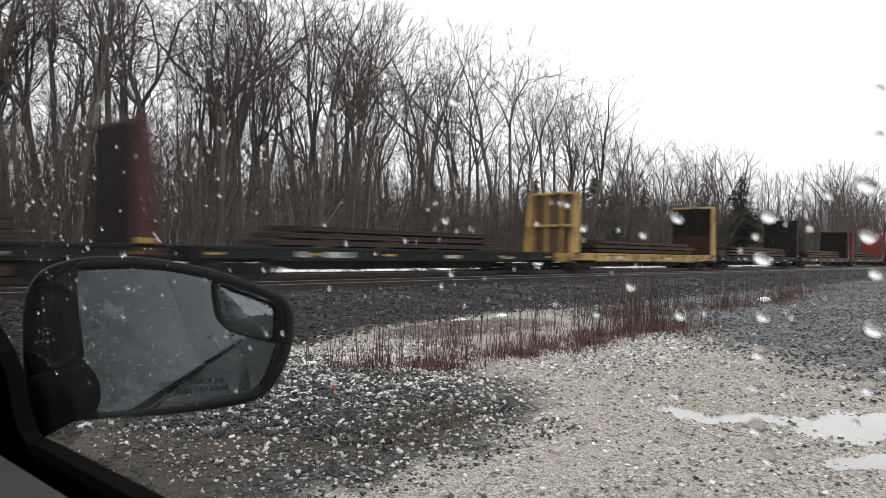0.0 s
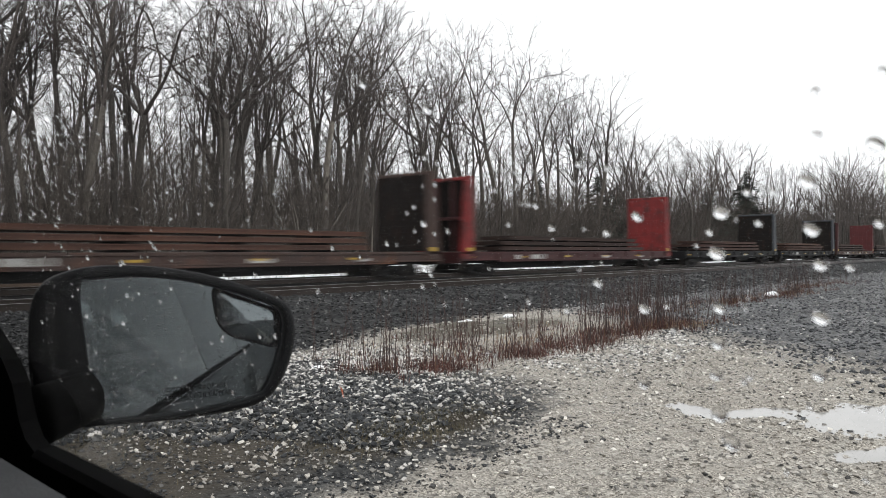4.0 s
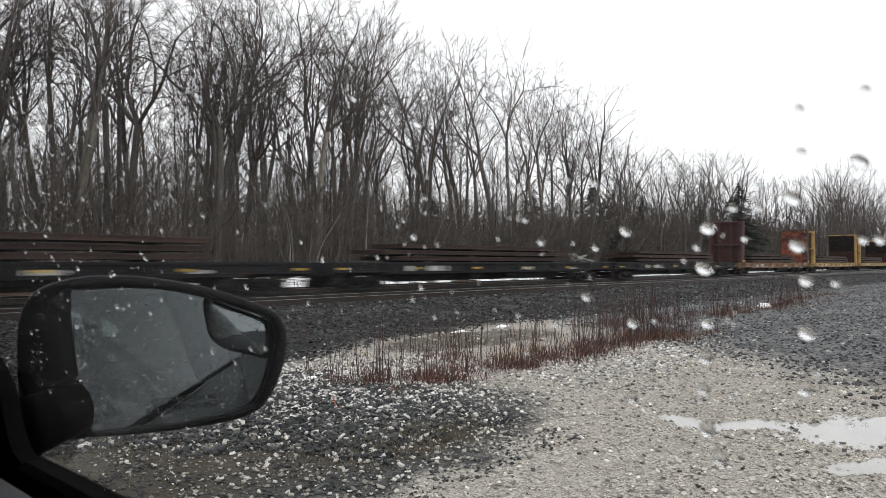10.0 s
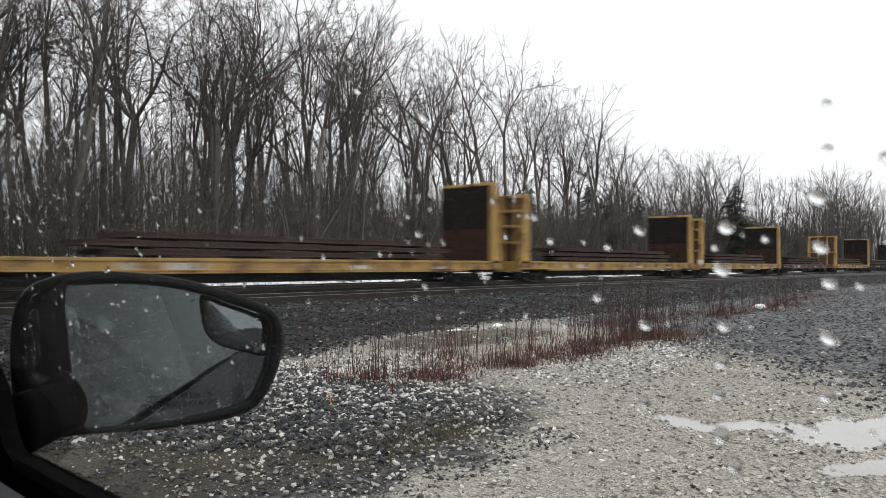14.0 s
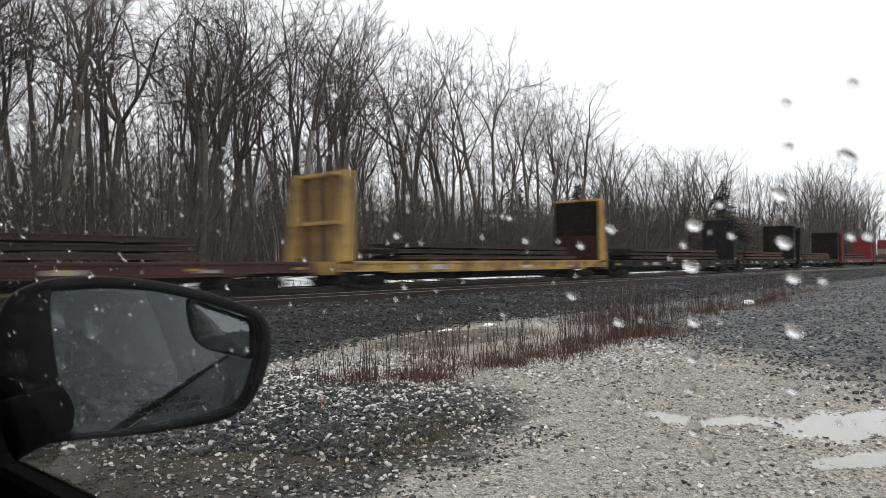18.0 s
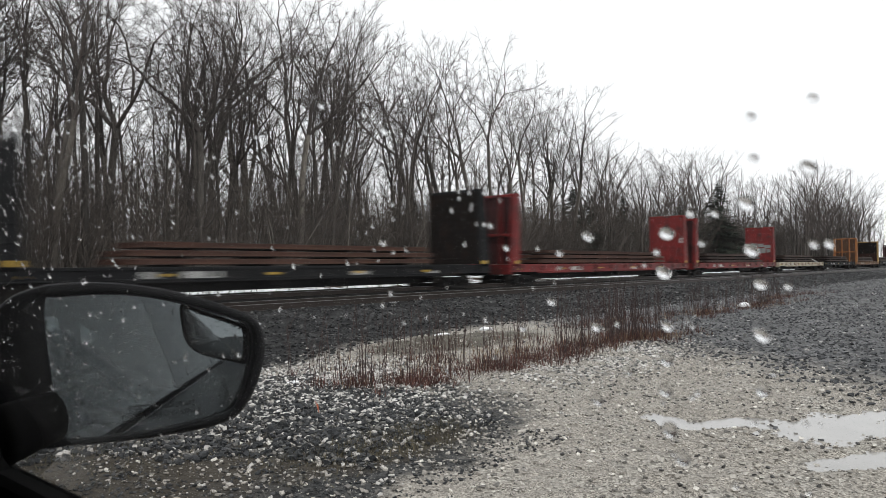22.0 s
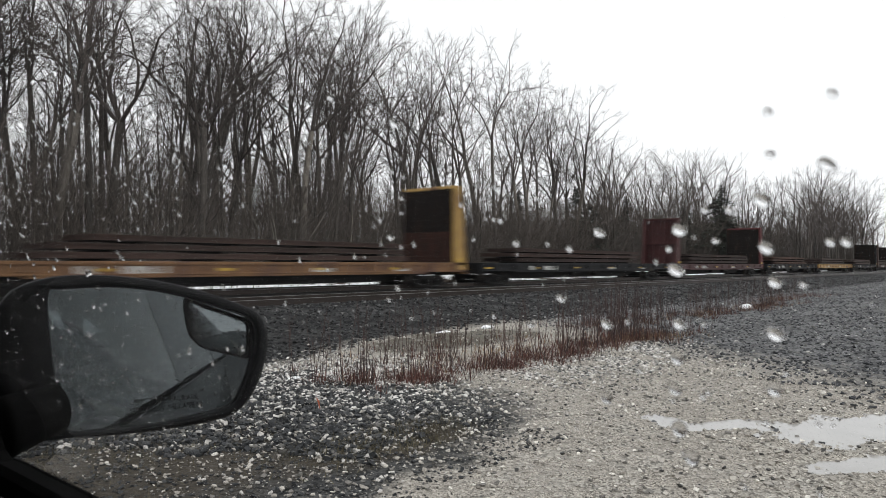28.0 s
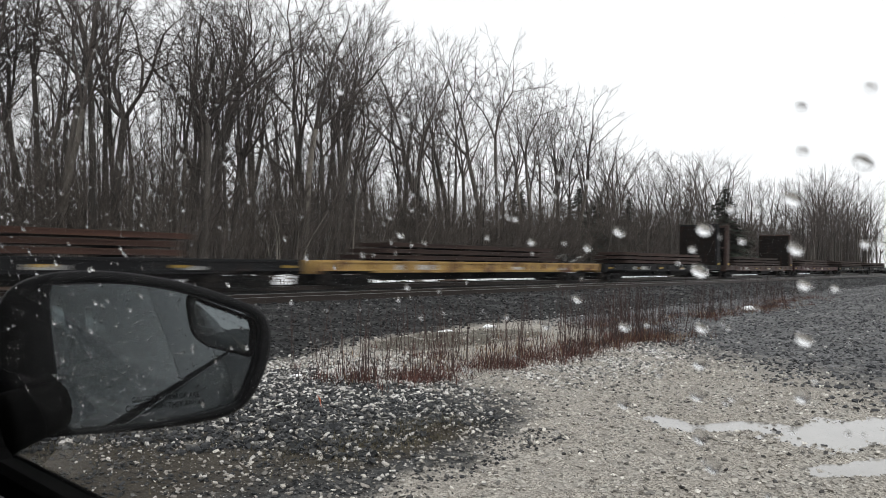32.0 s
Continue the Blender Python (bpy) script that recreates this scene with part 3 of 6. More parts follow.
def bulkhead(root, x, outward, paint, face, height=3.1, style="flat", post_paint=None):
    """A bulkhead at x: two posts, a boarded face towards the load, ribs or braces on the outer side."""
    height *= 1.085
    post_paint = post_paint or paint
    far = 1.0 if face.name.endswith("paint") else 1.42

    def face_mesh():
        bm = bmesh.new()
        if face.name.endswith("paint"):
            # steel plate with clipped top corners and pressed panels
            out = [(-1.36, 0.02), (far - 0.06, 0.02), (far - 0.06, height - 0.4), (far - 0.3, height - 0.12), (-1.14, height - 0.12), (-1.36, height - 0.4)]
            f = bm.faces.new([bm.verts.new((-0.03, y, z)) for y, z in out])
            ext = bmesh.ops.extrude_face_region(bm, geom=[f])
            bmesh.ops.translate(bm, verts=[g for g in ext["geom"] if isinstance(g, bmesh.types.BMVert)], vec=(0.06, 0, 0))
            bmesh.ops.recalc_face_normals(bm, faces=bm.faces)
            for k in range(5):
                for z0, z1 in ((0.03, 0.3), (0.33, 0.6), (0.63, 0.86)):
                    box(bm, -0.055, 0.055, -1.29 + k * 0.45, -1.0 + k * 0.45, z0 * (height - 0.14), z1 * (height - 0.14), 0.012)
            return finish("plate", bm, face)
        board_row(bm, 5 if worn else 0, 12, height)
        return finish("boards", bm, face)
    worn = face is DARKWOOD and post_paint == "yellow"
    bk = put("bulkhead", shared(("bkf", face, height, worn), face_mesh), root, pose(x - outward * 0.14, 0, DECK_Z))
    if worn:
        low = bmesh.new()
        board_row(low, 0, 5, height)
        put("lower_boards", shared(("bkl", height), lambda: finish("lower_boards", low, SCUFFED)), bk, None, "scuffed red-brown lower boards")

    def post_mesh():
        bm = bmesh.new()
        # tapered post, deeper towards the deck
        r = bmesh.ops.create_cube(bm, size=1)
        for v in r["verts"]:
            low = v.co.z < 0
            w = 0.62 if low and outward * v.co.x > 0 else 0.2
            v.co = Vector((outward * w if outward * v.co.x > 0 else -outward * 0.1, v.co.y * 0.16, -0.3 if low else height))
        box(bm, -0.14 if outward > 0 else -0.02, 0.02 if outward > 0 else 0.14, -0.1, 0.1, 0, height, 0.01)
        # flange along the sloping edge and level stiffeners on the web
        for k in range(7):
            z0 = 0.12 + k * (height - 0.3) / 6.5
            w = 0.62 - 0.42 * (z0 + 0.3) / (height + 0.3)
            box(bm, min(0, outward * w), max(0, outward * w), -0.115, 0.115, z0, z0 + 0.05, 0.006)
        r = bmesh.ops.create_cube(bm, size=1)
        for v in r["verts"]:
            edge = 0.63 if v.co.z < 0 else 0.21
            v.co = Vector((outward * (edge if v.co.x > 0 else edge - 0.05), v.co.y * 0.24, -0.3 if v.co.z < 0 else height + 0.01))
        bmesh.ops.recalc_face_normals(bm, faces=bm.faces)
        return finish("post", bm, PAINT[post_paint])
    pm = shared(("post", outward, height, post_paint), post_mesh)
    for sy in (-1.42, far):
        p = put("post", pm, bk, pose(outward * 0.14, sy, 0))
        if sy < 0:
            put("reflector", shared("reflector", lambda: finish("reflector", boxes([(-0.16, 0.16, -0.012, 0.0, 0, 0.16)], 0.004), STRIPE)), p, pose(outward * 0.12, -0.105, 0.02), "yellow reflective patch")
    put("top_beam", shared(("tb", post_paint, far), lambda: finish("top_beam", boxes([(-0.13, 0.13, -1.5, far + 0.08, -0.14, 0.0)], 0.02), PAINT[post_paint])), bk, pose(outward * 0.1, 0, height))
    if style != "plain":
        for y in ((-0.75, 0.0, 0.75) if style == "ladder" else (-0.48, 0.48)):
            put("rib", shared(("rib", outward, height, paint), lambda: finish("rib", boxes([(0.05 if outward > 0 else -0.22, 0.22 if outward > 0 else -0.05, -0.07, 0.07, 0, height - 0.14)], 0.012), PAINT[paint])), bk, pose(0, y, 0))
        for zc in ((0.9, 1.7, 2.45) if style == "ladder" else (1.45,)):
            put("crossbar", shared(("cb", outward, paint, far), lambda: finish("crossbar", boxes([(0.08 if outward > 0 else -0.26, 0.26 if outward > 0 else -0.08, -1.36, far - 0.06, -0.07, 0.07)], 0.012), PAINT[paint])), bk, pose(0, 0, zc))
    return bk


def rail_load(u0, u1, tiers, rusty):
    """Bundles of old rail laid in tiers on spacers."""
    root = tagged(new("rail_stack"), "stack of rusty rails in tiers on a flat wagon", "rail stack", group="rail stacks on the wagons")
    L = u1 - u0
    z = 0.0
    for k in range(tiers):
        x0, x1 = -L / 2 + RNG.uniform(0, 0.9) + (0.6 if k == tiers - 1 else 0), L / 2 - RNG.uniform(0, 0.9)
        y0 = -1.15 + 0.1 * k
        for xs in (0.12, 0.37, 0.63, 0.88):
            xx = x0 + (x1 - x0) * xs
            put("spacer", shared("spacer", lambda: finish("spacer", boxes([(-0.07, 0.07, -1.2, 1.2, 0, 0.08)], 0.006), DARKWOOD)), root, pose(xx, 0, z))
        z += 0.08
        bm = bmesh.new()
        y = y0
        while y < -y0:
            box(bm, x0 + RNG.uniform(-0.12, 0.12), x1 + RNG.uniform(-0.12, 0.12), y - 0.07, y + 0.07, z, z + 0.02)
            box(bm, x0, x1, y - 0.01, y + 0.01, z + 0.02, z + 0.125)
            box(bm, x0, x1, y - 0.036, y + 0.036, z + 0.125, z + 0.168)
            y += 0.155
        part("rail_tier", bm, rusty, root)
        z += 0.172
    return root


def belly_sill(h):
    """The fish-belly centre beam: shallow over the trucks, deep in the middle, with sloping shoulders."""
    prof = [(-h + 0.2, -0.1), (-h + 0.2, -0.52), (-h + 3.3, -0.52), (-h + 4.5, -0.79), (h - 4.5, -0.79), (h - 3.3, -0.52), (h - 0.2, -0.52), (h - 0.2, -0.1)]
    bm = bmesh.new()
    f = bm.faces.new([bm.verts.new((x, -0.35, DECK_Z + z)) for x, z in prof])
    ext = bmesh.ops.extrude_face_region(bm, geom=[f])
    bmesh.ops.translate(bm, verts=[g for g in ext["geom"] if isinstance(g, bmesh.types.BMVert)], vec=(0, 0.7, 0))
    bmesh.ops.recalc_face_normals(bm, faces=bm.faces)
    return bm


def flat_car(u0, u1, deck, left=None, right=None, tiers=3, load=None, letters=True, junk=False, stripes=True, timbers=False, name="flat_wagon", label=""):
    """A bulkhead flat wagon; u0 to u1 is its deck in train lengths. left/right: (paint, face, style, height[, post])."""
    L = (u1 - u0) * D
    root = tagged(new(name), label, "freight wagon", group="wagons of the freight train")
    h = L / 2
    pt = PAINT[deck]

    def side_sill():
        bm = boxes([(-h, h, -0.06, 0.06, -0.1, 0.0), (-h, h, -0.02, 0.03, -0.36, -0.1), (-h + 2.6, h - 2.6, -0.05, 0.06, -0.46, -0.39), (-h, h, -0.06, 0.06, -0.39, -0.34)], 0.008)
        return finish("side_sill", bm, pt)
    sm = side_sill()
    put("side_sill", sm, root, pose(0, -SIDE + 0.06, DECK_Z))
    put("side_sill", sm, root, pose(0, SIDE - 0.06, DECK_Z, 0, 0, 180))
    part("deck", boxes([(-h + 0.01, h - 0.01, -SIDE + 0.13, SIDE - 0.13, DECK_Z - 0.09, DECK_Z - 0.005)]), DECKWOOD, root)
    part("centre_sill", belly_sill(h), IRON, root)
    if L > 17:
        # brake gear hung under the middle of the frame
        part("brake_cylinder", boxes([(-1.9, -1.1, -1.05, -0.75, 0.62, 0.9), (-1.08, -0.6, -0.95, -0.85, 0.72, 0.8)], 0.03), IRON, root)
        part("air_tank", boxes([(0.7, 1.7, -1.1, -0.74, 0.6, 0.94)], 0.08), IRON, root)
    pocket = shared(("pocket", deck), lambda: finish("stake_pocket", boxes([(-0.08, 0.08, -0.05, 0.02, -0.3, -0.02)], 0.012), pt))
    n = 12
    for k in range(n):
        put("stake_pocket", pocket, root, pose(-h + L * (k + 0.5) / n, -SIDE - 0.005, DECK_Z))
    if stripes:
        st = shared("stripe", lambda: finish("reflector", boxes([(-0.23, 0.23, -0.006, 0.0, 0, 0.08)], 0.002), STRIPE))
        for k in range(6):
            put("reflector", st, root, pose(-h + 0.6 + (L - 1.2) * k / 5, -SIDE + 0.036, DECK_Z - 0.28), "yellow reflective strip")
    if letters:
        for xo, w, hh in ((-0.22, 1.3, 0.2), (-0.3, 0.5, 0.2), (0.1, 0.9, 0.13), (0.3, 0.7, 0.1)):
            bm = boxes([(-w / 2 + k * w / 6, -w / 2 + (k + 0.7) * w / 6, -0.004, 0, 0, hh) for k in range(6)])
            ob = put("lettering", shared(("lett", w, hh), lambda: finish("lettering", bm, LETTER)), root, pose(xo * L, -SIDE + 0.034, DECK_Z - 0.34))
    tk = shared("truck", truck_frame_mesh)
    wh = shared("wheel", wheel_mesh)
    for sx in (-1, 1):
        tr = put("truck", tk, root, pose(sx * (h - 1.9), 0, RAIL_Z - 0.365))
        for wx in (-0.88, 0.88):
            for sy in (-1, 1):
                put("wheel", wh, tr, pose(wx, sy * 0.74, 0.425, 0, RNG.uniform(0, 90), 180 if sy > 0 else 0))
        put("coupler", shared(("coupler", sx), lambda: coupler_mesh(sx)), root, pose(sx * h, 0, 0.06))
        part("end_sill", boxes([(sx * h - 0.07, sx * h + 0.07, -SIDE + 0.02, SIDE - 0.02, DECK_Z - 0.5, DECK_Z - 0.01)], 0.015), pt, root)
    if left:
        bulkhead(root, -h + 0.62, -1, *left[:2], height=left[3], style=left[2], post_paint=left[4] if len(left) > 4 else None)
    if right:
        bulkhead(root, h - 0.62, 1, *right[:2], height=right[3], style=right[2], post_paint=right[4] if len(right) > 4 else None)
    cars.append((root, (u0 + u1) / 2 * D, TRACK_TRAIN, 0.0))
    lo = u0 * D + (3.0 if left else 2.8)
    hi = u1 * D - (3.0 if right else 3.6)
    st = rail_load(lo, hi, tiers, load or RUST_DARK)
    cars.append((st, (lo + hi) / 2, TRACK_TRAIN, DECK_Z - 0.005))
    if timbers:
        tb = tagged(new("timber_bundle"), "bundle of tarred timbers on a flat wagon beside the rails", "timber", group="timber bundles on the wagons")
        for a in range(5):
            for c in range(2):
                put("timber", shared("timber", lambda: finish("timber", boxes([(-0.85, 0.85, -0.11, 0.11, 0, 0.21)], 0.012), TIE)), tb, pose(RNG.uniform(-0.08, 0.08), -0.9 + 0.32 * a, 0.215 * c))
        cars.append((tb, lo - 1.05, TRACK_TRAIN, DECK_Z - 0.005))
    if junk:
        jk = tagged(new("scrap_pile"), "loose scrap rods and plates at the end of a wagon deck", "scrap")
        for k in range(9):
            bm = boxes([(-0.5, 0.5, -0.03, 0.03, 0, 0.04)])
            bmesh.ops.transform(bm, matrix=pose(RNG.uniform(-0.5, 0.5), RNG.uniform(-1, 1), 0.12 + 0.02 * k, 0, RNG.uniform(-40, 40), RNG.uniform(-70, 70)), verts=bm.verts)
            part("rod", bm, LETTER if k % 2 else IRON, jk)
        part("plate", boxes([(-0.6, 0.6, -1.0, 0.8, 0, 0.05)], 0.01), IRON, jk)
        cars.append((jk, u1 * D - 1.1, TRACK_TRAIN, DECK_Z - 0.005))
    return root


def build_train():
    dk, br = DARKWOOD, BROWNWOOD
    S = RUST
    Y = "old yellow bulkhead flat wagon with rust stains"
    K = "black flat wagon with reflective strips along its sill"
    R = "faded red bulkhead flat wagon"
    flat_car(-0.64, 0.5, "black", None, ("maroon", dk, "flat", 3.3), label="black flat wagon with a dark bulkhead at its end")
    flat_car(0.56, 1.58, "black", label=K)
    flat_car(1.67, 2.75, "yellow", ("yellow", br, "flat", 3.0), ("yellow", dk, "flat", 3.3), label=Y, stripes=False)
    flat_car(2.8, 3.92, "black", None, ("black", dk, "flat", 3.3), label=K, timbers=True)
    flat_car(3.99, 5.1, "brown", None, ("brown", dk, "flat", 3.0), load=S, label="grimy brown bulkhead flat wagon")
    flat_car(5.17, 6.265, "maroon", ("maroon", dk, "flat", 3.0, "red"), ("red", PAINT["red"], "flat", 3.2), label=R)
    flat_car(6.4, 7.43, "black", None, ("grey", dk, "flat", 3.0), load=S, label=K)
    flat_car(7.5, 8.51, "black", None, ("brown", dk, "flat", 3.1, "grey"), load=S, label=K)
    flat_car(8.57, 9.61, "brown", ("black", PAINT["black"], "flat", 2.9, "maroon"), ("crimson", PAINT["crimson"], "flat", 3.1), label="dull brown bulkhead flat wagon")
    flat_car(9.66, 10.76, "black", label="grimy black flat wagon without bulkheads")
    flat_car(10.8, 11.87, "black", label=K, junk=True)
    flat_car(11.92, 12.98, "black", label=K)
    flat_car(13.03, 14.12, "ochre", ("brown", PAINT["maroon"], "flat", 3.1, "maroon"), ("orange", PAINT["rust"], "flat", 3.1, "brown"), label="rust-brown bulkhead flat wagon with orange patches")
    flat_car(14.2, 15.33, "yellow", ("yellow", br, "flat", 3.05), ("yellow", dk, "flat", 3.3), label=Y, stripes=False)
    flat_car(15.41, 16.54, "yellow", ("yellow", br, "ladder", 3.0), ("yellow", dk, "flat", 3.1), label=Y, stripes=False, timbers=True)
    flat_car(16.6, 17.66, "yellow", ("yellow", br, "ladder", 3.0), ("yellow", dk, "flat", 3.2), label=Y, stripes=False)
    flat_car(17.71, 18.77, "maroon", label="dull red flat wagon without bulkheads")
    flat_car(18.83, 19.92, "yellow", ("yellow", br, "flat", 3.1), ("yellow", dk, "flat", 3.3), label=Y, stripes=False)
    flat_car(19.97, 21.16, "black", None, ("black", PAINT["black"], "flat", 3.1), label=K)
    flat_car(21.2, 22.18, "black", None, ("black", dk, "flat", 3.3), load=S, label=K, timbers=True)
    flat_car(22.25, 23.32, "black", ("black", PAINT["black"], "flat", 3.1), ("black", dk, "flat", 3.2), load=S, label="black bulkhead flat wagon")
    flat_car(23.41, 24.62, "red", ("red", PAINT["maroon"], "flat", 3.2), ("red", PAINT["red"], "flat", 3.2), load=S, label=R)
    last_red = flat_car(24.69, 25.85, "red", ("maroon", PAINT["maroon"], "flat", 3.1, "red"), ("red", PAINT["red"], "flat", 3.2), label=R)
    # grey graffiti letters, simplified to two rows of thin blocks on the plate
    graffiti_blocks = ((-1.28, -0.72, 1.38, 1.72), (-0.66, -0.05, 1.5, 1.86), (0.02, 0.6, 1.44, 1.9), (-1.25, -0.9, 0.98, 1.3), (-0.82, -0.1, 0.92, 1.4), (-0.04, 0.52, 1.02, 1.38), (0.66, 1.2, 1.3, 1.84), (0.58, 1.22, 0.94, 1.24))
    bm = boxes([(-0.025 - 0.004 * (k % 3), 0.0, *row) for k, row in enumerate(graffiti_blocks)], 0.006)
    bmesh.ops.translate(bm, verts=bm.verts, vec=((25.85 - 24.69) * D / 2 - 0.62 - 0.21, 0, DECK_Z))
    part("graffiti", bm, GRAFFITI, last_red, "grey graffiti lettering on the bulkhead, as plain raised blocks")
    flat_car(25.93, 26.98, "white", label="flat wagon with a dirty white sill", junk=True)
    flat_car(27.03, 28.08, "black", label=K)
    flat_car(28.14, 29.2, "ochre", ("orange", br, "flat", 3.2), ("ochre", dk, "flat", 3.1, "yellow"), label="ochre bulkhead flat wagon with dark boards")
    flat_car(29.26, 30.4, "black", label=K)
    flat_car(30.46, 31.56, "maroon", ("maroon", PAINT["maroon"], "flat", 3.0), ("maroon", dk, "flat", 3.1, "crimson"), label="dark red bulkhead flat wagon")
    flat_car(31.65, 32.71, "black", load=S, label=K)
    flat_car(32.75, 33.83, "yellow", label="old yellow flat wagon without bulkheads", stripes=False, junk=True)
    flat_car(33.88, 34.9, "black", None, ("black", dk, "flat", 3.0), label=K)
    flat_car(34.97, 36.04, "brown", ("brown", dk, "flat", 3.0), ("brown", dk, "flat", 3.0), label="grimy brown bulkhead flat wagon")
    flat_car(36.1, 37.2, "maroon", label="dull red flat wagon without bulkheads")
    flat_car(37.26, 38.36, "black", label=K)
    flat_car(38.42, 39.5, "black", label=K)


build_train()

# ---- woods ----
def bare_tree(seed, height, bole=0.4, leaders=3, spread=22, depth=6, crook=0.07, thick=1.0, twigs=5, laterals=2, low=5):
    """Trunk and crown meshes of a leafless tree: a clear bole, steep forks that part again and again, and a fan of fine twigs."""
    r = random.Random(seed)
    trunk, crown = Soup(), Soup()

    def turned(d, angle, azimuth):
        a = d.cross(Vector((0.31, 0.17, 1)) if abs(d.z) < 0.97 else Vector((1, 0, 0))).normalized()
        b = d.cross(a)
        return (d * math.cos(angle) + (a * math.cos(azimuth) + b * math.sin(azimuth)) * math.sin(angle)).normalized()

    def run(p, d, length, rad, end, n, wig, lift, soup):
        pts, radii = [p], [rad]
        for k in range(n):
            d = (d + Vector((r.gauss(0, wig), r.gauss(0, wig), r.gauss(0, wig * 0.5) + lift))).normalized()
            pts.append(pts[-1] + d * length / n)
            radii.append(rad + (end - rad) * (k + 1) / n)
        soup.tube(pts, radii, 8 if rad > 0.11 else 5 if rad > 0.045 else 3)
        return pts, d

    def spray(p, d, length):
        for k in range(twigs):
            v = turned(d, radians(r.uniform(10, 60)), r.random() * 6.283)
            q = p - d * length * r.uniform(0, 0.9)
            crown.tube([q, q + v * length * r.uniform(0.4, 0.85)], [0.007, 0], 3)

    def grow(p, d, length, rad, left, side=False):
        last = left <= 0 or rad < 0.009
        n = 4 if rad > 0.06 else 3 if left > 2 else 2
        pts, dd = run(p, d, length, max(rad, 0.009), 0.004 if last else max(rad * 0.72, 0.008), n, crook * (1.9 if rad < 0.04 else 1.5 if side else 1.0), 0.04 if rad > 0.03 else 0.015, crown)
        for k in range(laterals if left > 0 else 0):
            f = r.uniform(0.2, 0.95) * n
            i = min(n - 1, int(f))
            q = pts[i].lerp(pts[i + 1], f - i)
            v = turned(dd, radians(r.uniform(30, 66)), r.random() * 6.283)
            if left > 2:
                grow(q, v, length * r.uniform(0.4, 0.65), rad * 0.34, min(left - 2, 2), True)
            else:
                run(q, v, length * r.uniform(0.35, 0.7), 0.008, 0, 2, 0.12, 0.05, crown)
        if last:
            spray(pts[-1], dd, length * 0.8 + 0.1)
            return
        az = r.random() * 6.283
        grow(pts[-1], turned(dd, radians(r.uniform(5, 17)), az), length * r.uniform(0.7, 0.88), rad * 0.67, left - 1, side)
        grow(pts[-1], turned(dd, radians(r.uniform(22, 46)), az + 3.14 + r.gauss(0, 0.5)), length * r.uniform(0.6, 0.88), rad * r.uniform(0.36, 0.52), left - 1, side)

    d0 = Vector((r.gauss(0, 0.035), r.gauss(0, 0.035), 1)).normalized()
    r0 = 0.0105 * height * thick
    pts, dd = run(Vector((0, 0, -0.15)), d0, height * bole, r0, r0 * 0.72, 6, crook * 0.45, 0.03, trunk)
    step_len = height * (1 - bole) / 4.0
    for k in range(leaders):
        az = 6.283 * (k + r.random() * 0.6) / leaders
        lean = radians(spread * (0.35 if k == 0 else r.uniform(0.6, 1.25)))
        grow(pts[-1], turned(dd, lean, az), step_len * r.uniform(0.85, 1.15), r0 * (0.6 if k == 0 else r.uniform(0.38, 0.52)), depth - 1)
    for k in range(low):
        i = r.randint(2, 5)
        v = turned(Vector((0, 0, 1)), radians(r.uniform(35, 75)), r.random() * 6.283)
        grow(pts[i], v, height * r.uniform(0.05, 0.1), r0 * 0.2, 2, True)
    return trunk, crown


def pole_tree(seed, height):
    """A thin young tree with short steep branches."""
    r = random.Random(seed)
    trunk, crown = Soup(), Soup()
    p, d = Vector((0, 0, -0.1)), Vector((r.gauss(0, 0.06), r.gauss(0, 0.06), 1)).normalized()
    pts, radii = [p], [0.0075 * height]
    for k in range(8):
        d = (d + Vector((r.gauss(0, 0.06), r.gauss(0, 0.06), 0.05))).normalized()
        pts.append(pts[-1] + d * height / 8)
        radii.append(0.0075 * height * (1 - 0.9 * (k + 1) / 8))
    trunk.tube(pts, radii, 5)
    for k in range(34):
        f = r.uniform(0.25, 0.98)
        i = min(7, int(f * 8))
        q = pts[i].lerp(pts[i + 1], f * 8 - i)
        a = r.random() * 6.283
        v = Vector((math.cos(a), math.sin(a), r.uniform(0.7, 1.8))).normalized()
        ln = height * 0.22 * (1.1 - f) + 0.5
        e = q + v * ln
        m = q.lerp(e, 0.5) + Vector((0, 0, 0.08 * ln))
        crown.tube([q, m, e + Vector((0, 0, 0.15 * ln))], [0.016, 0.011, 0.006], 3)
        for j in range(3):
            b = m.lerp(e, r.random())
            w = (v + Vector((r.gauss(0, 0.5), r.gauss(0, 0.5), r.gauss(0.3, 0.3)))).normalized()
            crown.tube([b, b + w * ln * 0.45], [0.009, 0], 3)
    return trunk, crown


def tree_kind(maker, bark, *args, **kw):
    t, c = maker(*args, **kw)
    return t.mesh("trunk", bark), c.mesh("crown", TWIG)


LINE_AT = (0.29, 0.36, 0.43, 0.52, 0.65, 0.79, 0.88, 0.96, 1.06, 1.17, 1.39, 1.59, 1.77, 2.04, 2.14, 2.57, 3.0, 3.38, 3.84, 4.83, 6.54)
LINE_TOP = (0.44, 0.46, 0.475, 0.46, 0.455, 0.52, 0.48, 0.44, 0.475, 0.455, 0.525, 0.475, 0.455, 0.41, 0.345, 0.43, 0.44, 0.41, 0.47, 0.69, 0.625)


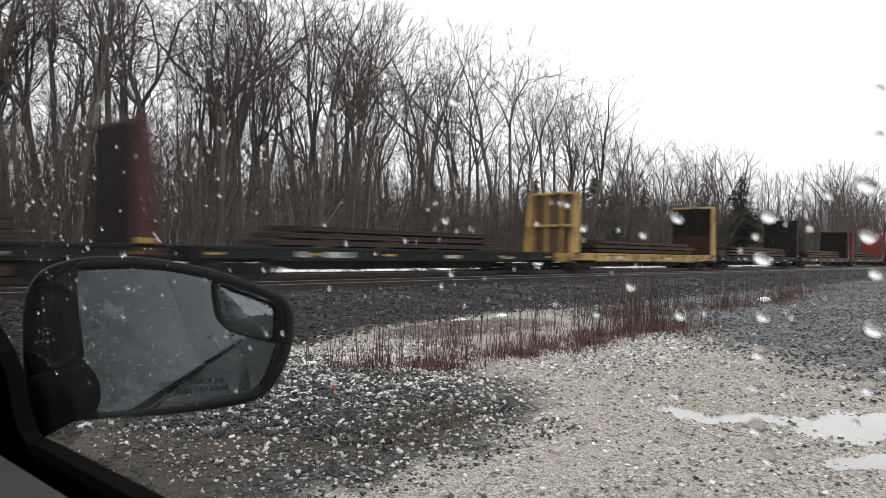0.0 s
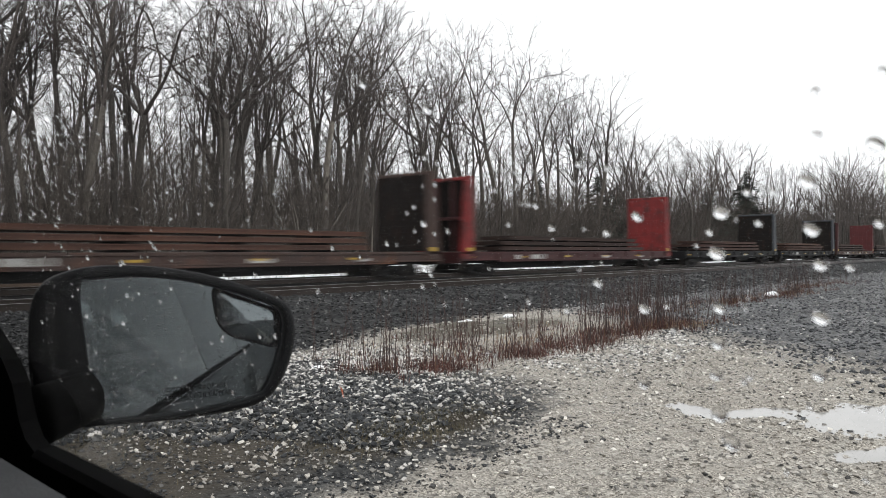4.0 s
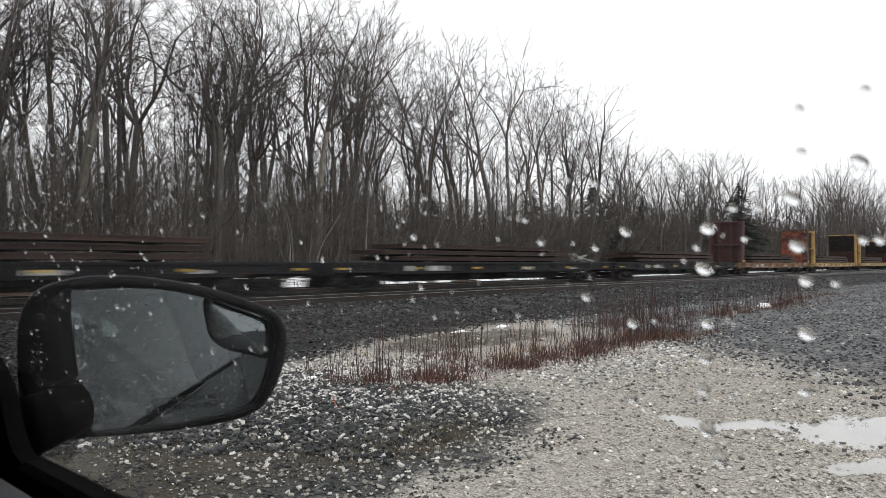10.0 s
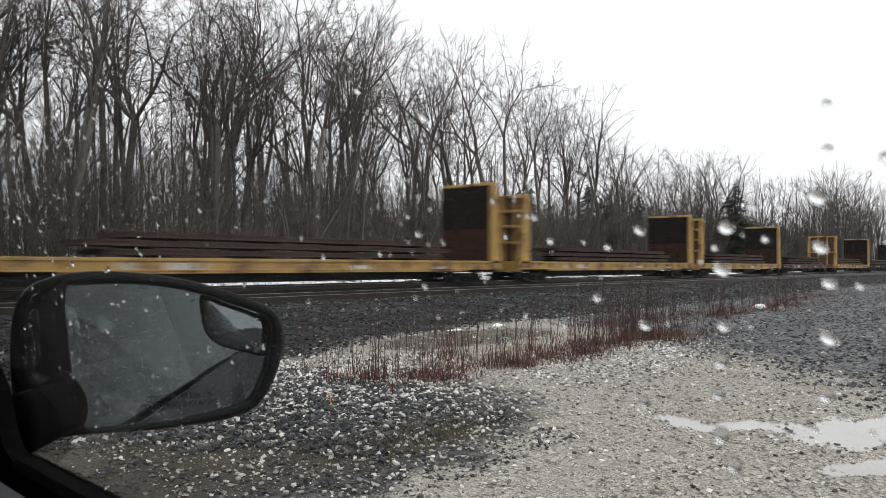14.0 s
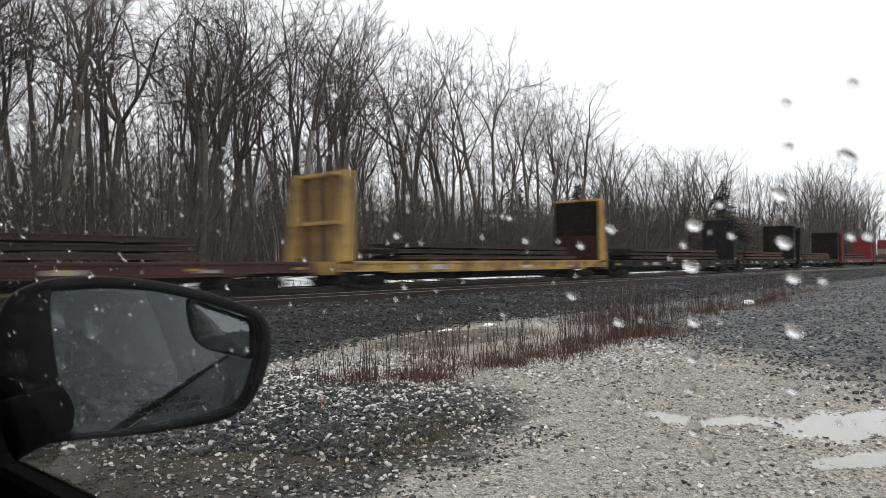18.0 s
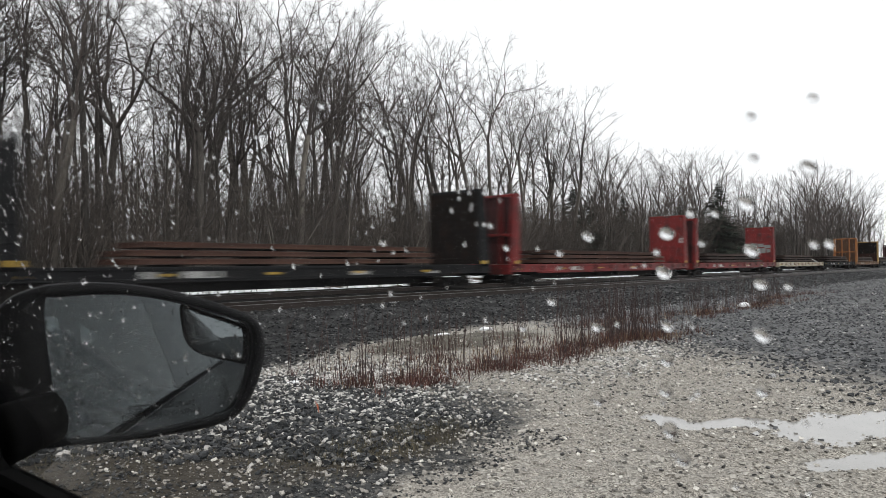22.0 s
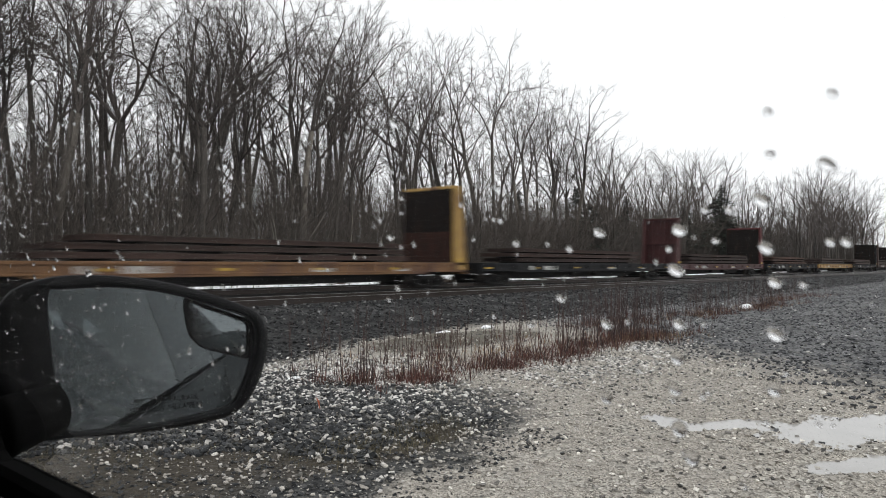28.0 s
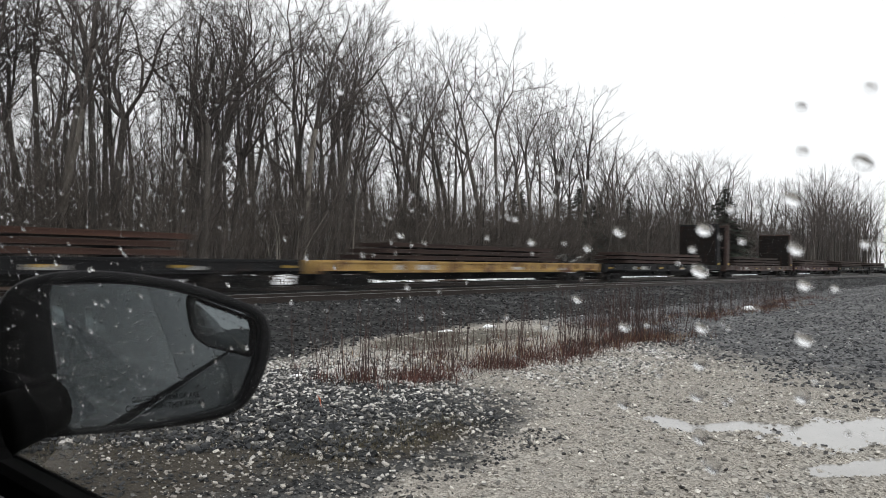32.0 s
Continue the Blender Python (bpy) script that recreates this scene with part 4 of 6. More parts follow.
def build_woods():
    # fine trees for the near edge, plainer ones for the far end of the wood
    big = [tree_kind(bare_tree, BARK if k % 4 else BARK_PALE, 100 + k, 16.0, bole=(0.42, 0.52, 0.36, 0.47)[k % 4], leaders=(3, 2, 4, 3, 2)[k % 5], spread=(17, 24, 30)[k % 3],
                     depth=6 if k % 2 else 5, crook=(0.07, 0.1, 0.085)[k % 3], thick=(0.75, 1.0, 0.85)[k % 3], twigs=6 if k % 2 else 8, laterals=2) for k in range(9)]
    plain = [tree_kind(bare_tree, BARK, 160 + k, 16.0, bole=0.26 + 0.05 * (k % 3), leaders=3 + k % 2, spread=26 + 6 * (k % 3), depth=4, crook=0.09, twigs=6, laterals=2, thick=0.9, low=3) for k in range(5)]
    poles = [tree_kind(pole_tree, BARK_PALE if k == 1 else BARK, 300 + k, 10.0) for k in range(5)]

    def plant(kind, x, y, s, label, name, group):
        root = new(name)
        put("trunk", kind[0], root)
        put("crown", kind[1], root)
        root.matrix_basis = Matrix.Translation((x, y, ground_z(x, y))) @ Euler((RNG.gauss(0, 0.03), RNG.gauss(0, 0.03), RNG.random() * 6.28)).to_matrix().to_4x4() @ Matrix.Diagonal((s, s, s * RNG.uniform(0.95, 1.1), 1))
        tagged(root, label, "tree", group=group)

    # tall trees along the edge of the wood; their crowns follow a rising and falling line
    def top_of(kind):
        return max(v.co.z for v in kind[1].vertices)

    tops, low_tops = [top_of(k) for k in big], [top_of(k) for k in plain]
    TALL = "tall leafless tree with grey-brown bark at the edge of the wood"
    GROUP = "bare trees of the wood"

    def crown_line(ratio):
        """Height of the tree tops over the eye, as a share of the way across the tracks."""
        return float(np.interp(ratio, LINE_AT, LINE_TOP))

    x = 4.5
    while x < 200:
        y = RNG.uniform(34, 48) if x < 120 else RNG.uniform(25, 36)
        share = RNG.uniform(0.92, 1.02) if RNG.random() < 0.4 else RNG.uniform(0.55, 0.9)
        top = 1.2 + crown_line(x / y) * y * share
        if x < 62:
            k = RNG.randrange(len(big))
            plant(big[k], x, y, top / tops[k], TALL, "bare_tree", GROUP)
        else:
            k = RNG.randrange(len(plain))
            plant(plain[k], x, y, top / low_tops[k], TALL, "bare_tree", GROUP)
        x += RNG.uniform(0.25, 0.75) * (0.9 if x < 16 else 1.05 if x < 34 else 1.4 if x < 44 else 3.0)
    # single trees that stand out against the sky: fans of steep limbs
    for j, (ratio, y, share, k) in enumerate(((0.79, 35, 1.0, 4), (0.9, 36, 1.0, 2), (1.06, 36, 1.0, 6), (1.26, 36, 1.0, 2), (1.4, 35, 1.0, 5), (1.5, 37, 0.97, 8), (1.76, 36, 1.0, 4), (1.9, 35, 0.95, 7), (1.63, 35, 0.9, 0))):
        plant(big[k], ratio * y, y, (1.2 + crown_line(ratio) * y * share) / tops[k], "tall leafless tree with a fan of steep limbs", "bare_tree", GROUP)
    grand = tree_kind(bare_tree, BARK, 411, 18.0, bole=0.55, leaders=3, spread=34, depth=5, crook=0.13, thick=1.0, low=8)
    plant(grand, 14.6, 34.6, 1.0, "very tall thick-trunked leafless tree at the edge of the wood", "bare_tree", GROUP)
    oak = tree_kind(bare_tree, BARK, 417, 16.0, bole=0.4, leaders=4, spread=42, depth=6, crook=0.2, thick=1.15, twigs=5)
    plant(oak, 20.3, 34.5, (1.2 + crown_line(0.59) * 34.5) / top_of(oak), "broad leafless tree with wide crooked limbs", "bare_tree", GROUP)
    plant(oak, 16.3, 36.5, (1.2 + crown_line(0.45) * 36.5) / top_of(oak), "broad leafless tree with wide crooked limbs", "bare_tree", GROUP)
    plant(oak, 91.0, 35.0, 0.9 * (1.2 + crown_line(2.6) * 35) / top_of(oak), "broad leafless tree with wide crooked limbs", "bare_tree", GROUP)
    plant(oak, 84.0, 34.5, (1.2 + crown_line(2.43) * 34.5) / top_of(oak), "broad leafless tree with wide crooked limbs", "bare_tree", GROUP)
    # a close stand that fills the bend of the wood
    for k in range(9):
        x, y = 101 + 3.1 * k + RNG.uniform(-1, 1), RNG.uniform(33.5, 37)
        j = RNG.randrange(len(plain))
        plant(plain[j], x, y, y * RNG.uniform(0.4, 0.5) / low_tops[j], TALL, "bare_tree", GROUP)
    x = 6.0
    while x < 130:
        y = RNG.uniform(33.5, 44)
        plant(poles[RNG.randrange(len(poles))], x, y, RNG.uniform(0.5, 1.25), "thin young leafless tree among taller ones", "young_tree", "young trees of the wood")
        x += RNG.uniform(0.3, 0.9) * (1 if x < 50 else 1.6)

    # low trees that close the far end of the wood
    for k in range(60):
        x = 62 + 134 * (k + RNG.random()) / 60
        y = RNG.uniform(33.5, 40) if x < 120 else RNG.uniform(27, 36)
        j = RNG.randrange(len(plain))
        plant(plain[j], x, y, (1.2 + crown_line(x / y) * y * RNG.uniform(0.45, 0.72)) / low_tops[j], "low twiggy leafless tree in the far end of the wood", "bare_tree", GROUP)
    # pale slender saplings leaning out over the brush
    for k in range(16):
        y = RNG.uniform(33.4, 34.6)
        x = y * RNG.uniform(0.72, 1.12)
        s = RNG.uniform(0.45, 0.8)
        root = new("young_tree")
        put("trunk", poles[1][0], root)
        put("crown", poles[1][1], root)
        root.matrix_basis = Matrix.Translation((x, y, ground_z(x, y))) @ Euler((RNG.gauss(0, 0.06), RNG.gauss(0.05, 0.14), RNG.random() * 6.28)).to_matrix().to_4x4() @ Matrix.Diagonal((s, s, s, 1))
        tagged(root, "slender pale-barked sapling leaning out of the brush", "tree", group="young trees of the wood")

    # far side of the wood, where single trees run together
    fv, ff = [], []
    for src in poles:
        vs, fs = [], []
        off = 0
        for me in src:
            v = np.empty(len(me.vertices) * 3)
            me.vertices.foreach_get("co", v)
            v = v.reshape(-1, 3)
            for p in me.polygons:
                a = list(p.vertices)
                fs.append((a[0] + off, a[1] + off, a[2] + off))
                if len(a) > 3:
                    fs.append((a[0] + off, a[2] + off, a[3] + off))
            vs.append(v)
            off += len(v)
        fv.append(np.concatenate(vs))
        ff.append(np.array(fs))
    n = 380
    mats = np.zeros((n, 3, 4))
    for k in range(n):
        a, s = RNG.random() * 6.28, RNG.uniform(0.6, 1.3)
        mats[k, :2, :2] = np.array([[math.cos(a), -math.sin(a)], [math.sin(a), math.cos(a)]]) * s
        mats[k, 2, 2] = s
        px, py = RNG.uniform(7, 52) if k % 5 < 3 else RNG.uniform(50, 260), RNG.uniform(42, 60)
        if px > 120:
            py = RNG.uniform(30, 50)
        mats[k, :, 3] = (px, py, 0.2)
    ob = put("far_woods", joined_copies("far_woods", fv, ff, mats, BARK, True))
    tagged(ob, "leafless woodland running together in the distance", "woods", kind="stuff")

    # undergrowth
    s = Soup()
    for k in range(14500):
        x = RNG.uniform(5, 60) if k % 7 < 3 else 48 + 162 * RNG.random() ** 1.3
        y = 33.6 + abs(RNG.gauss(0, 3.0)) if k % 5 < 3 else RNG.uniform(38, 60)
        h = RNG.uniform(1.6, 6.0) * (0.9 + 0.8 * noise.noise((x * 0.3, y * 0.25, 2)))
        if k % 5 == 0:
            h *= 1.7
        h *= 1 + 0.7 * min(1, max(0, (x - 45) / 45))
        h = min(h, 7.0 if x < 60 else 8.0) * RNG.uniform(0.8, 1)
        w = max(1.0, min(2.0, x / 50)) * RNG.uniform(0.7, 1.3)
        b = Vector((x, y, ground_z(x, y)))
        d = Vector((RNG.gauss(0, 0.34), RNG.gauss(0, 0.34), 1)) * h
        s.tube([b, b + d * 0.55, b + d + Vector((RNG.gauss(0, 0.1), RNG.gauss(0, 0.1), 0))], [0.019 * w, 0.014 * w, 0.005 * w], 3)
        for j in range(5):
            q = b + d * RNG.uniform(0.25, 0.9)
            e = q + Vector((RNG.gauss(0, 0.45), RNG.gauss(0, 0.45), RNG.uniform(-0.05, 0.7))) * h * 0.42
            s.tube([q, e], [0.014 * w, 0], 3)
    ob = put("undergrowth", s.mesh("undergrowth", BRUSH, False))
    tagged(ob, "tangled brown winter brush at the foot of the wood", "brush", kind="stuff")

    # evergreens
    def conifer(h, seed):
        r = random.Random(seed)
        t, c = Soup(), Soup()
        t.tube([Vector((0, 0, -0.1)), Vector((0, 0, h * 0.6)), Vector((0, 0, h))], [h * 0.014, h * 0.008, 0.01], 6)
        for k in range(int(h * 34)):
            f = r.uniform(0.08, 1.0) ** 0.8
            a = r.random() * 6.283
            ln = h * 0.33 * (1.06 - f) * r.uniform(0.6, 1.1)
            p = Vector((0, 0, h * f))
            out = Vector((math.cos(a), math.sin(a), -0.25))
            for j in range(7):
                q = p + out * ln * (j + 1) / 7
                side = Vector((-math.sin(a), math.cos(a), 0))
                for sg in (-1, 1):
                    c.blade(q, (side * sg + out * 0.6 + Vector((0, 0, r.uniform(-0.3, 0.2)))) * ln * 0.24, 0.11, out)
        return t.mesh("trunk", BARK), c.mesh("crown", NEEDLE, False)
    cf = conifer(10.0, 5)
    for x, y, s in ((100.0, 33.0, 1.2), (66.0, 37, 0.9), (72, 38.0, 0.85), (80.0, 38.0, 0.9), (58.0, 39.0, 0.8), (88.0, 37.0, 0.8), (94.0, 36.0, 0.95), (110.0, 36.0, 0.9), (36.0, 40.0, 0.6), (44.0, 40.0, 0.65)):
        root = new("evergreen_tree")
        put("trunk", cf[0], root)
        put("crown", cf[1], root)
        w = s * RNG.uniform(1.3, 1.7)
        root.matrix_basis = Matrix.Translation((x, y, ground_z(x, y))) @ Matrix.Rotation(RNG.random() * 6.28, 4, 'Z') @ Matrix.Diagonal((w, w, s, 1))
        tagged(root, "dark green conifer standing among bare trees", "tree", group="evergreens of the wood")


build_woods()


# ---- old snow beyond the tracks ----
def snow_strip():
    xs = [15 + 0.25 * k for k in range(540)]
    ys = [26.6 + 0.3 * k for k in range(25)]
    verts, faces, idx, keep = [], [], {}, {}
    for j, y in enumerate(ys):
        for i, x in enumerate(xs):
            cover = noise.noise((x * 0.3, y * 0.45, 4)) + 0.6 * noise.noise((x * 1.3, y * 1.3, 9)) + 0.35 * noise.noise((x * 3.1, y * 3.1, 5))
            edge = min(j, len(ys) - 1 - j) / 5.0
            z = ground_z(x, y) + 0.09 * min(1, edge) * (0.6 + cover) - 0.03
            idx[i, j] = len(verts)
            keep[i, j] = cover + 0.25 * math.sin(j / (len(ys) - 1) * math.pi) > 0.0
            verts.append((x, y, z))
    for j in range(len(ys) - 1):
        for i in range(len(xs) - 1):
            if keep[i, j] or keep[i + 1, j + 1]:
                faces.append((idx[i, j], idx[i + 1, j], idx[i + 1, j + 1], idx[i, j + 1]))
    ob = put("snow_strip", mesh_from("snow_strip", verts, faces, SNOW, True))
    tagged(ob, "strip of old white snow along the far side of the tracks", "snow", kind="structure")


snow_strip()


# ---- weeds and dry grass ----
WEED_SPOTS = ((4.75, 5.25, 0.32, 0.4, 56), (5.5, 5.2, 0.5, 0.5, 34), (6.2, 5.0, 0.6, 0.4, 44), (6.6, 6.1, 1.0, 0.6, 46), (8.4, 6.4, 1.2, 0.6, 40), (7.2, 4.9, 0.7, 0.4, 70),
              (8.8, 5.0, 0.9, 0.5, 80), (10.2, 5.0, 1.1, 0.5, 140), (11.4, 5.0, 0.8, 0.5, 110), (13.0, 6.4, 1.4, 0.6, 90), (17.0, 6.0, 1.6, 0.5, 110), (21.0, 5.9, 2.2, 0.5, 160), (27.0, 6.6, 3.5, 0.6, 130))


def build_weeds():
    stems, low, straw = Soup(), Soup(), Soup()
    for cx, cy, rx, ry, n in WEED_SPOTS:
        for k in range(int(n * 1.4)):
            x, y = RNG.gauss(cx, rx * 0.62), RNG.gauss(cy, ry * 0.62)
            if noise.noise((x * 2.1, y * 2.1, 21)) < 0.25 * RNG.random() - 0.12:
                continue
            h = 0.16 + (0.68 if x < 9 else 0.85) * RNG.random() ** 1.4
            b = Vector((x, y, ground_z(x, y) - 0.02))
            d = Vector((RNG.gauss(0, 0.1), RNG.gauss(0, 0.1), 1)) * h
            stems.tube([b, b + d * 0.5 + Vector((RNG.gauss(0, 0.01), 0, 0)), b + d], [0.0045, 0.0036, 0.002], 3)
            for j in range(RNG.randint(1, 4)):
                q = b + d * RNG.uniform(0.4, 0.95)
                stems.tube([q, q + Vector((RNG.gauss(0, 0.35), RNG.gauss(0, 0.35), 1)) * h * 0.2], [0.0025, 0.0015], 3)
            if k % 2 == 0:
                for j in range(16):
                    a = RNG.random() * 6.283
                    o = Vector((math.cos(a), math.sin(a), 0))
                    low.blade(b + o * RNG.uniform(0, 0.26), o * RNG.uniform(0.02, 0.14) + Vector((0, 0, RNG.uniform(0.04, 0.2))), 0.006, Vector((-o.y, o.x, 0)))
            if k % 3 == 0 and (x > 9 or RNG.random() < 0.4):
                for j in range(8):
                    a = RNG.random() * 6.283
                    o = Vector((math.cos(a), math.sin(a), 0))
                    straw.blade(b + o * RNG.uniform(0, 0.2), o * RNG.uniform(0.03, 0.2) + Vector((0, 0, RNG.uniform(0.03, 0.2))), 0.004, Vector((-o.y, o.x, 0)))
    # flattened mats of dead growth along the front edge, a straw tuft at their far end
    for cx, cy, rx, ry, n, dest in ((5.35, 4.8, 0.22, 0.16, 600, low), (6.75, 4.8, 0.25, 0.2, 600, low), (7.7, 4.9, 0.25, 0.2, 450, low), (8.6, 4.95, 0.3, 0.22, 400, low), (11.2, 4.75, 0.35, 0.25, 260, straw), (7.6, 5.6, 0.9, 0.3, 350, straw)):
        for k in range(n):
            a = RNG.random() * 6.283
            o = Vector((math.cos(a), math.sin(a), 0))
            x, y = RNG.gauss(cx, rx), RNG.gauss(cy, ry)
            dest.blade(Vector((x, y, ground_z(x, y))), o * RNG.uniform(0.02, 0.12) + Vector((0, 0, RNG.uniform(0.01, 0.13))), 0.005, Vector((-o.y, o.x, 0)))
    # dead stalks standing before the snow
    for k in range(1500):
        x, y = 12 + 60 * RNG.random() ** 1.3, RNG.uniform(25.2, 29.0)
        if noise.noise((x * 0.7, y * 0.7, 41)) < 0:
            continue
        b = Vector((x, y, ground_z(x, y) - 0.02))
        h = RNG.uniform(0.15, 0.55)
        stems.tube([b, b + Vector((RNG.gauss(0, 0.3), RNG.gauss(0, 0.3), 1)) * h], [0.012, 0.006], 3)
    tagged(put("weed_stems", stems.mesh("weed_stems", WEED_STEM, False)), "dead red-brown weed stems standing in the gravel", "weeds", kind="stuff")
    tagged(put("weed_leaves", low.mesh("weed_leaves", WEED, False)), "matted red-brown dead leaves under the weed stems", "weeds", kind="stuff")
    tagged(put("dry_grass", straw.mesh("dry_grass", STRAW, False)), "pale straw-coloured dry grass tufts among the weeds", "grass", kind="stuff")
    turf = Soup()
    for cx, cy, rx, ry, n in ((3.35, 3.25, 0.35, 0.16, 900), (3.75, 3.3, 0.25, 0.12, 500), (2.9, 3.3, 0.3, 0.14, 350), (2.0, 4.6, 0.5, 0.5, 900), (4.6, 4.9, 0.6, 0.3, 250)):
        for k in range(n):
            x, y = RNG.gauss(cx, rx), RNG.gauss(cy, ry)
            a = RNG.random() * 6.283
            o = Vector((math.cos(a), math.sin(a), 0))
            turf.blade(Vector((x, y, ground_z(x, y))), o * RNG.uniform(0.01, 0.09) + Vector((0, 0, RNG.uniform(0.01, 0.07))), 0.0025, Vector((-o.y, o.x, 0)))
    tagged(put("turf", turf.mesh("turf", TURF, False)), "short dull olive-brown grass growing through the stones", "grass", kind="stuff")
    lf = bmesh.new()
    pts = [(0.0, -0.05), (0.025, -0.02), (0.035, 0.015), (0.012, 0.05), (0, 0.06), (-0.02, 0.045), (-0.03, 0.01), (-0.02, -0.03)]
    lf.faces.new([lf.verts.new((a, b, 0.012 * math.sin(b * 40) + 0.01 * abs(a) * 20)) for a, b in pts])
    bmesh.ops.solidify(lf, geom=lf.faces, thickness=0.0015)
    leaf = put("fallen_leaf", finish("fallen_leaf", lf, mat("orange_leaf", (0.5, 0.13, 0.05), (0.3, 0.08, 0.04), 0.6, 20)))
    leaf.matrix_basis = pose(3.56, 4.27, ground_z(3.56, 4.27) + 0.06, 55, 10, 40)
    tagged(leaf, "fallen orange leaf lying on the dark stones", "leaf")


build_weeds()


def snow_patch(x, y, w, d, h):
    """A small rounded remnant of snow."""
    bm = bmesh.new()
    bmesh.ops.create_icosphere(bm, subdivisions=3, radius=1)
    for v in bm.verts:
        k = 1 + 0.35 * noise.noise(v.co * 1.7 + Vector((x, y, 0)))
        v.co = Vector((v.co.x * w * k, v.co.y * d * k, v.co.z * h * k))
    ob = put("snow_patch", finish("snow_patch", bm, SNOW, True), None, pose(x, y, ground_z(x, y) + h * 0.25))
    tagged(ob, "small patch of melting snow on the gravel", "snow", group="snow patches")


for sx, sy, sw, sd, sh in ((10.57, 7.8, 0.16, 0.1, 0.05), (9.4, 7.9, 0.2, 0.1, 0.04), (20.5, 6.1, 0.3, 0.16, 0.1), (4.6, 5.9, 0.08, 0.05, 0.03)):
    snow_patch(sx, sy, sw, sd, sh)


# ---- loose stones ----
def stone_shapes(n, flat=0.7, cheap=False):
    out_v, out_f = [], []
    for k in range(n):
        bm = bmesh.new()
        if cheap:
            bmesh.ops.create_cube(bm, size=1.3)
            for v in bm.verts:
                v.co += Vector(noise.noise_vector(v.co * 2 + Vector((k * 5, 0, 0)))) * 0.45
        else:
            bmesh.ops.create_icosphere(bm, subdivisions=1, radius=1)
        r = random.Random(50 + k)
        ax = [Vector((r.gauss(0, 1), r.gauss(0, 1), r.gauss(0, 1))).normalized() for j in range(7)]
        cut = [r.uniform(0.55, 0.85) for j in range(7)]
        for v in bm.verts:
            for a, c in zip(ax, cut):
                d = v.co.dot(a) - c
                if d > 0:
                    v.co -= a * d
            v.co.z *= flat
            v.co.x *= 1.15
        # thin to a cheap blocky shape
        bmesh.ops.dissolve_limit(bm, angle_limit=0.12, verts=bm.verts, edges=bm.edges)
        bmesh.ops.triangulate(bm, faces=bm.faces)
        bm.verts.index_update()
        out_v.append(np.array([v.co[:] for v in bm.verts]))
        out_f.append(np.array([[v.index for v in f.verts] for f in bm.faces]))
        bm.free()
    return out_v, out_f


SV, SF = stone_shapes(9)
FV, FF = stone_shapes(9, 0.5, True)
HV, HF = stone_shapes(12, 0.8, True)


def scatter(name, label, n, place, size, material, sink=0.25, shapes=None):
    """Many loose stones in one mesh."""
    mats = []
    for k in range(n):
        p = place()
        if p is None:
            continue
        x, y = p
        s = size()
        m = (Euler((RNG.gauss(0, 0.35), RNG.gauss(0, 0.35), RNG.random() * 6.28)).to_matrix() * s)
        z = ground_z(x, y) + s * (0.55 - sink)
        mats.append([[*m[0], x], [*m[1], y], [*m[2], z]])
    ob = put(name, joined_copies(name, *(shapes or (SV, SF)), np.array(mats), material))
    tagged(ob, label, "stones", kind="stuff")
    return ob


def heap_spot():
    for k in range(30):
        x, y = RNG.uniform(1.0, 5.6), RNG.uniform(2.7, 6.9)
        e = 0.3 * noise.noise((x * 2.2, y * 2.2, 1)) + 0.15 * noise.noise((x * 6, y * 6, 3))
        if y > 3.2 + e + max(0.0, 2.9 - x) * 1.2 and x < 4.55 + 0.15 * (y - 3.3) + e and y < 6.6 + e:
            return x, y
    return None


def white_spot():
    if RNG.random() < 0.22:
        return RNG.gauss(4.3, 0.6), RNG.gauss(4.6, 0.5)
    return RNG.gauss(5.1, 0.8), RNG.gauss(6.0, 0.6)


def gravel_spot():
    for k in range(20):
        x = RNG.uniform(1.8, 11.0)
        y = RNG.uniform(0.4, 5.6)
        if x < 3.5 and y > 2.95 and RNG.random() < 0.15:
            continue
        if x - 0.7 * y > 7.4 + RNG.gauss(0, 0.4) or (3.5 < x < 8 and y < 3.2 and puddle_dip(x, y) > 0.8):
            continue
        return x, y
    return None


def far_spot():
    x = 7.0 + 70 * RNG.random() ** 2.3
    y = RNG.uniform(0.8, 9.4)
    if x - 0.7 * y < 7.0 + RNG.gauss(0, 0.5) or ((x - 8.6) * 0.32) ** 2 + ((y - 6.8) * 0.6) ** 2 < 1:
        return None
    return x, y


def tan_spot():
    for k in range(20):
        x, y = RNG.gauss(8.4, 1.6), RNG.gauss(6.9, 0.7)
        if noise.noise((x * 1.5, y * 2.5, 14)) > -0.1:
            return x, y
    return None


def ballast_spot():
    x = 2.0 + 80 * RNG.random() ** 2.0
    y = RNG.uniform(6.9, 16.6)
    return None if y < 8.2 - 1.3 * max(0.0, min(1.0, (9.5 - x) / 5)) + RNG.gauss(0, 0.12) else (x, y)


scatter("coarse_stones", "pile of broken dark and white stones beside the track", 10500, heap_spot, lambda: 0.01 + 0.021 * RNG.random() ** 1.6, MIXED, shapes=(HV, HF))
scatter("white_gravel", "patch of pale quartz stones among the weeds", 3800, white_spot, lambda: RNG.uniform(0.01, 0.027), WHITES)
scatter("light_gravel", "light grey pebbles pressed into the wet gravel lot", 22000, gravel_spot, lambda: 0.005 + 0.019 * RNG.random() ** 3.2, PEBBLE, shapes=(FV, FF))
scatter("strip_gravel", "scattered stones on the bare tan strip", 650, tan_spot, lambda: 0.008 + 0.026 * RNG.random() ** 2, PEBBLE, shapes=(FV, FF))
scatter("dark_gravel", "blue-grey crushed stone spread over the lot", 21000, far_spot, lambda: RNG.uniform(0.014, 0.036), GREYSTONE, shapes=(FV, FF))
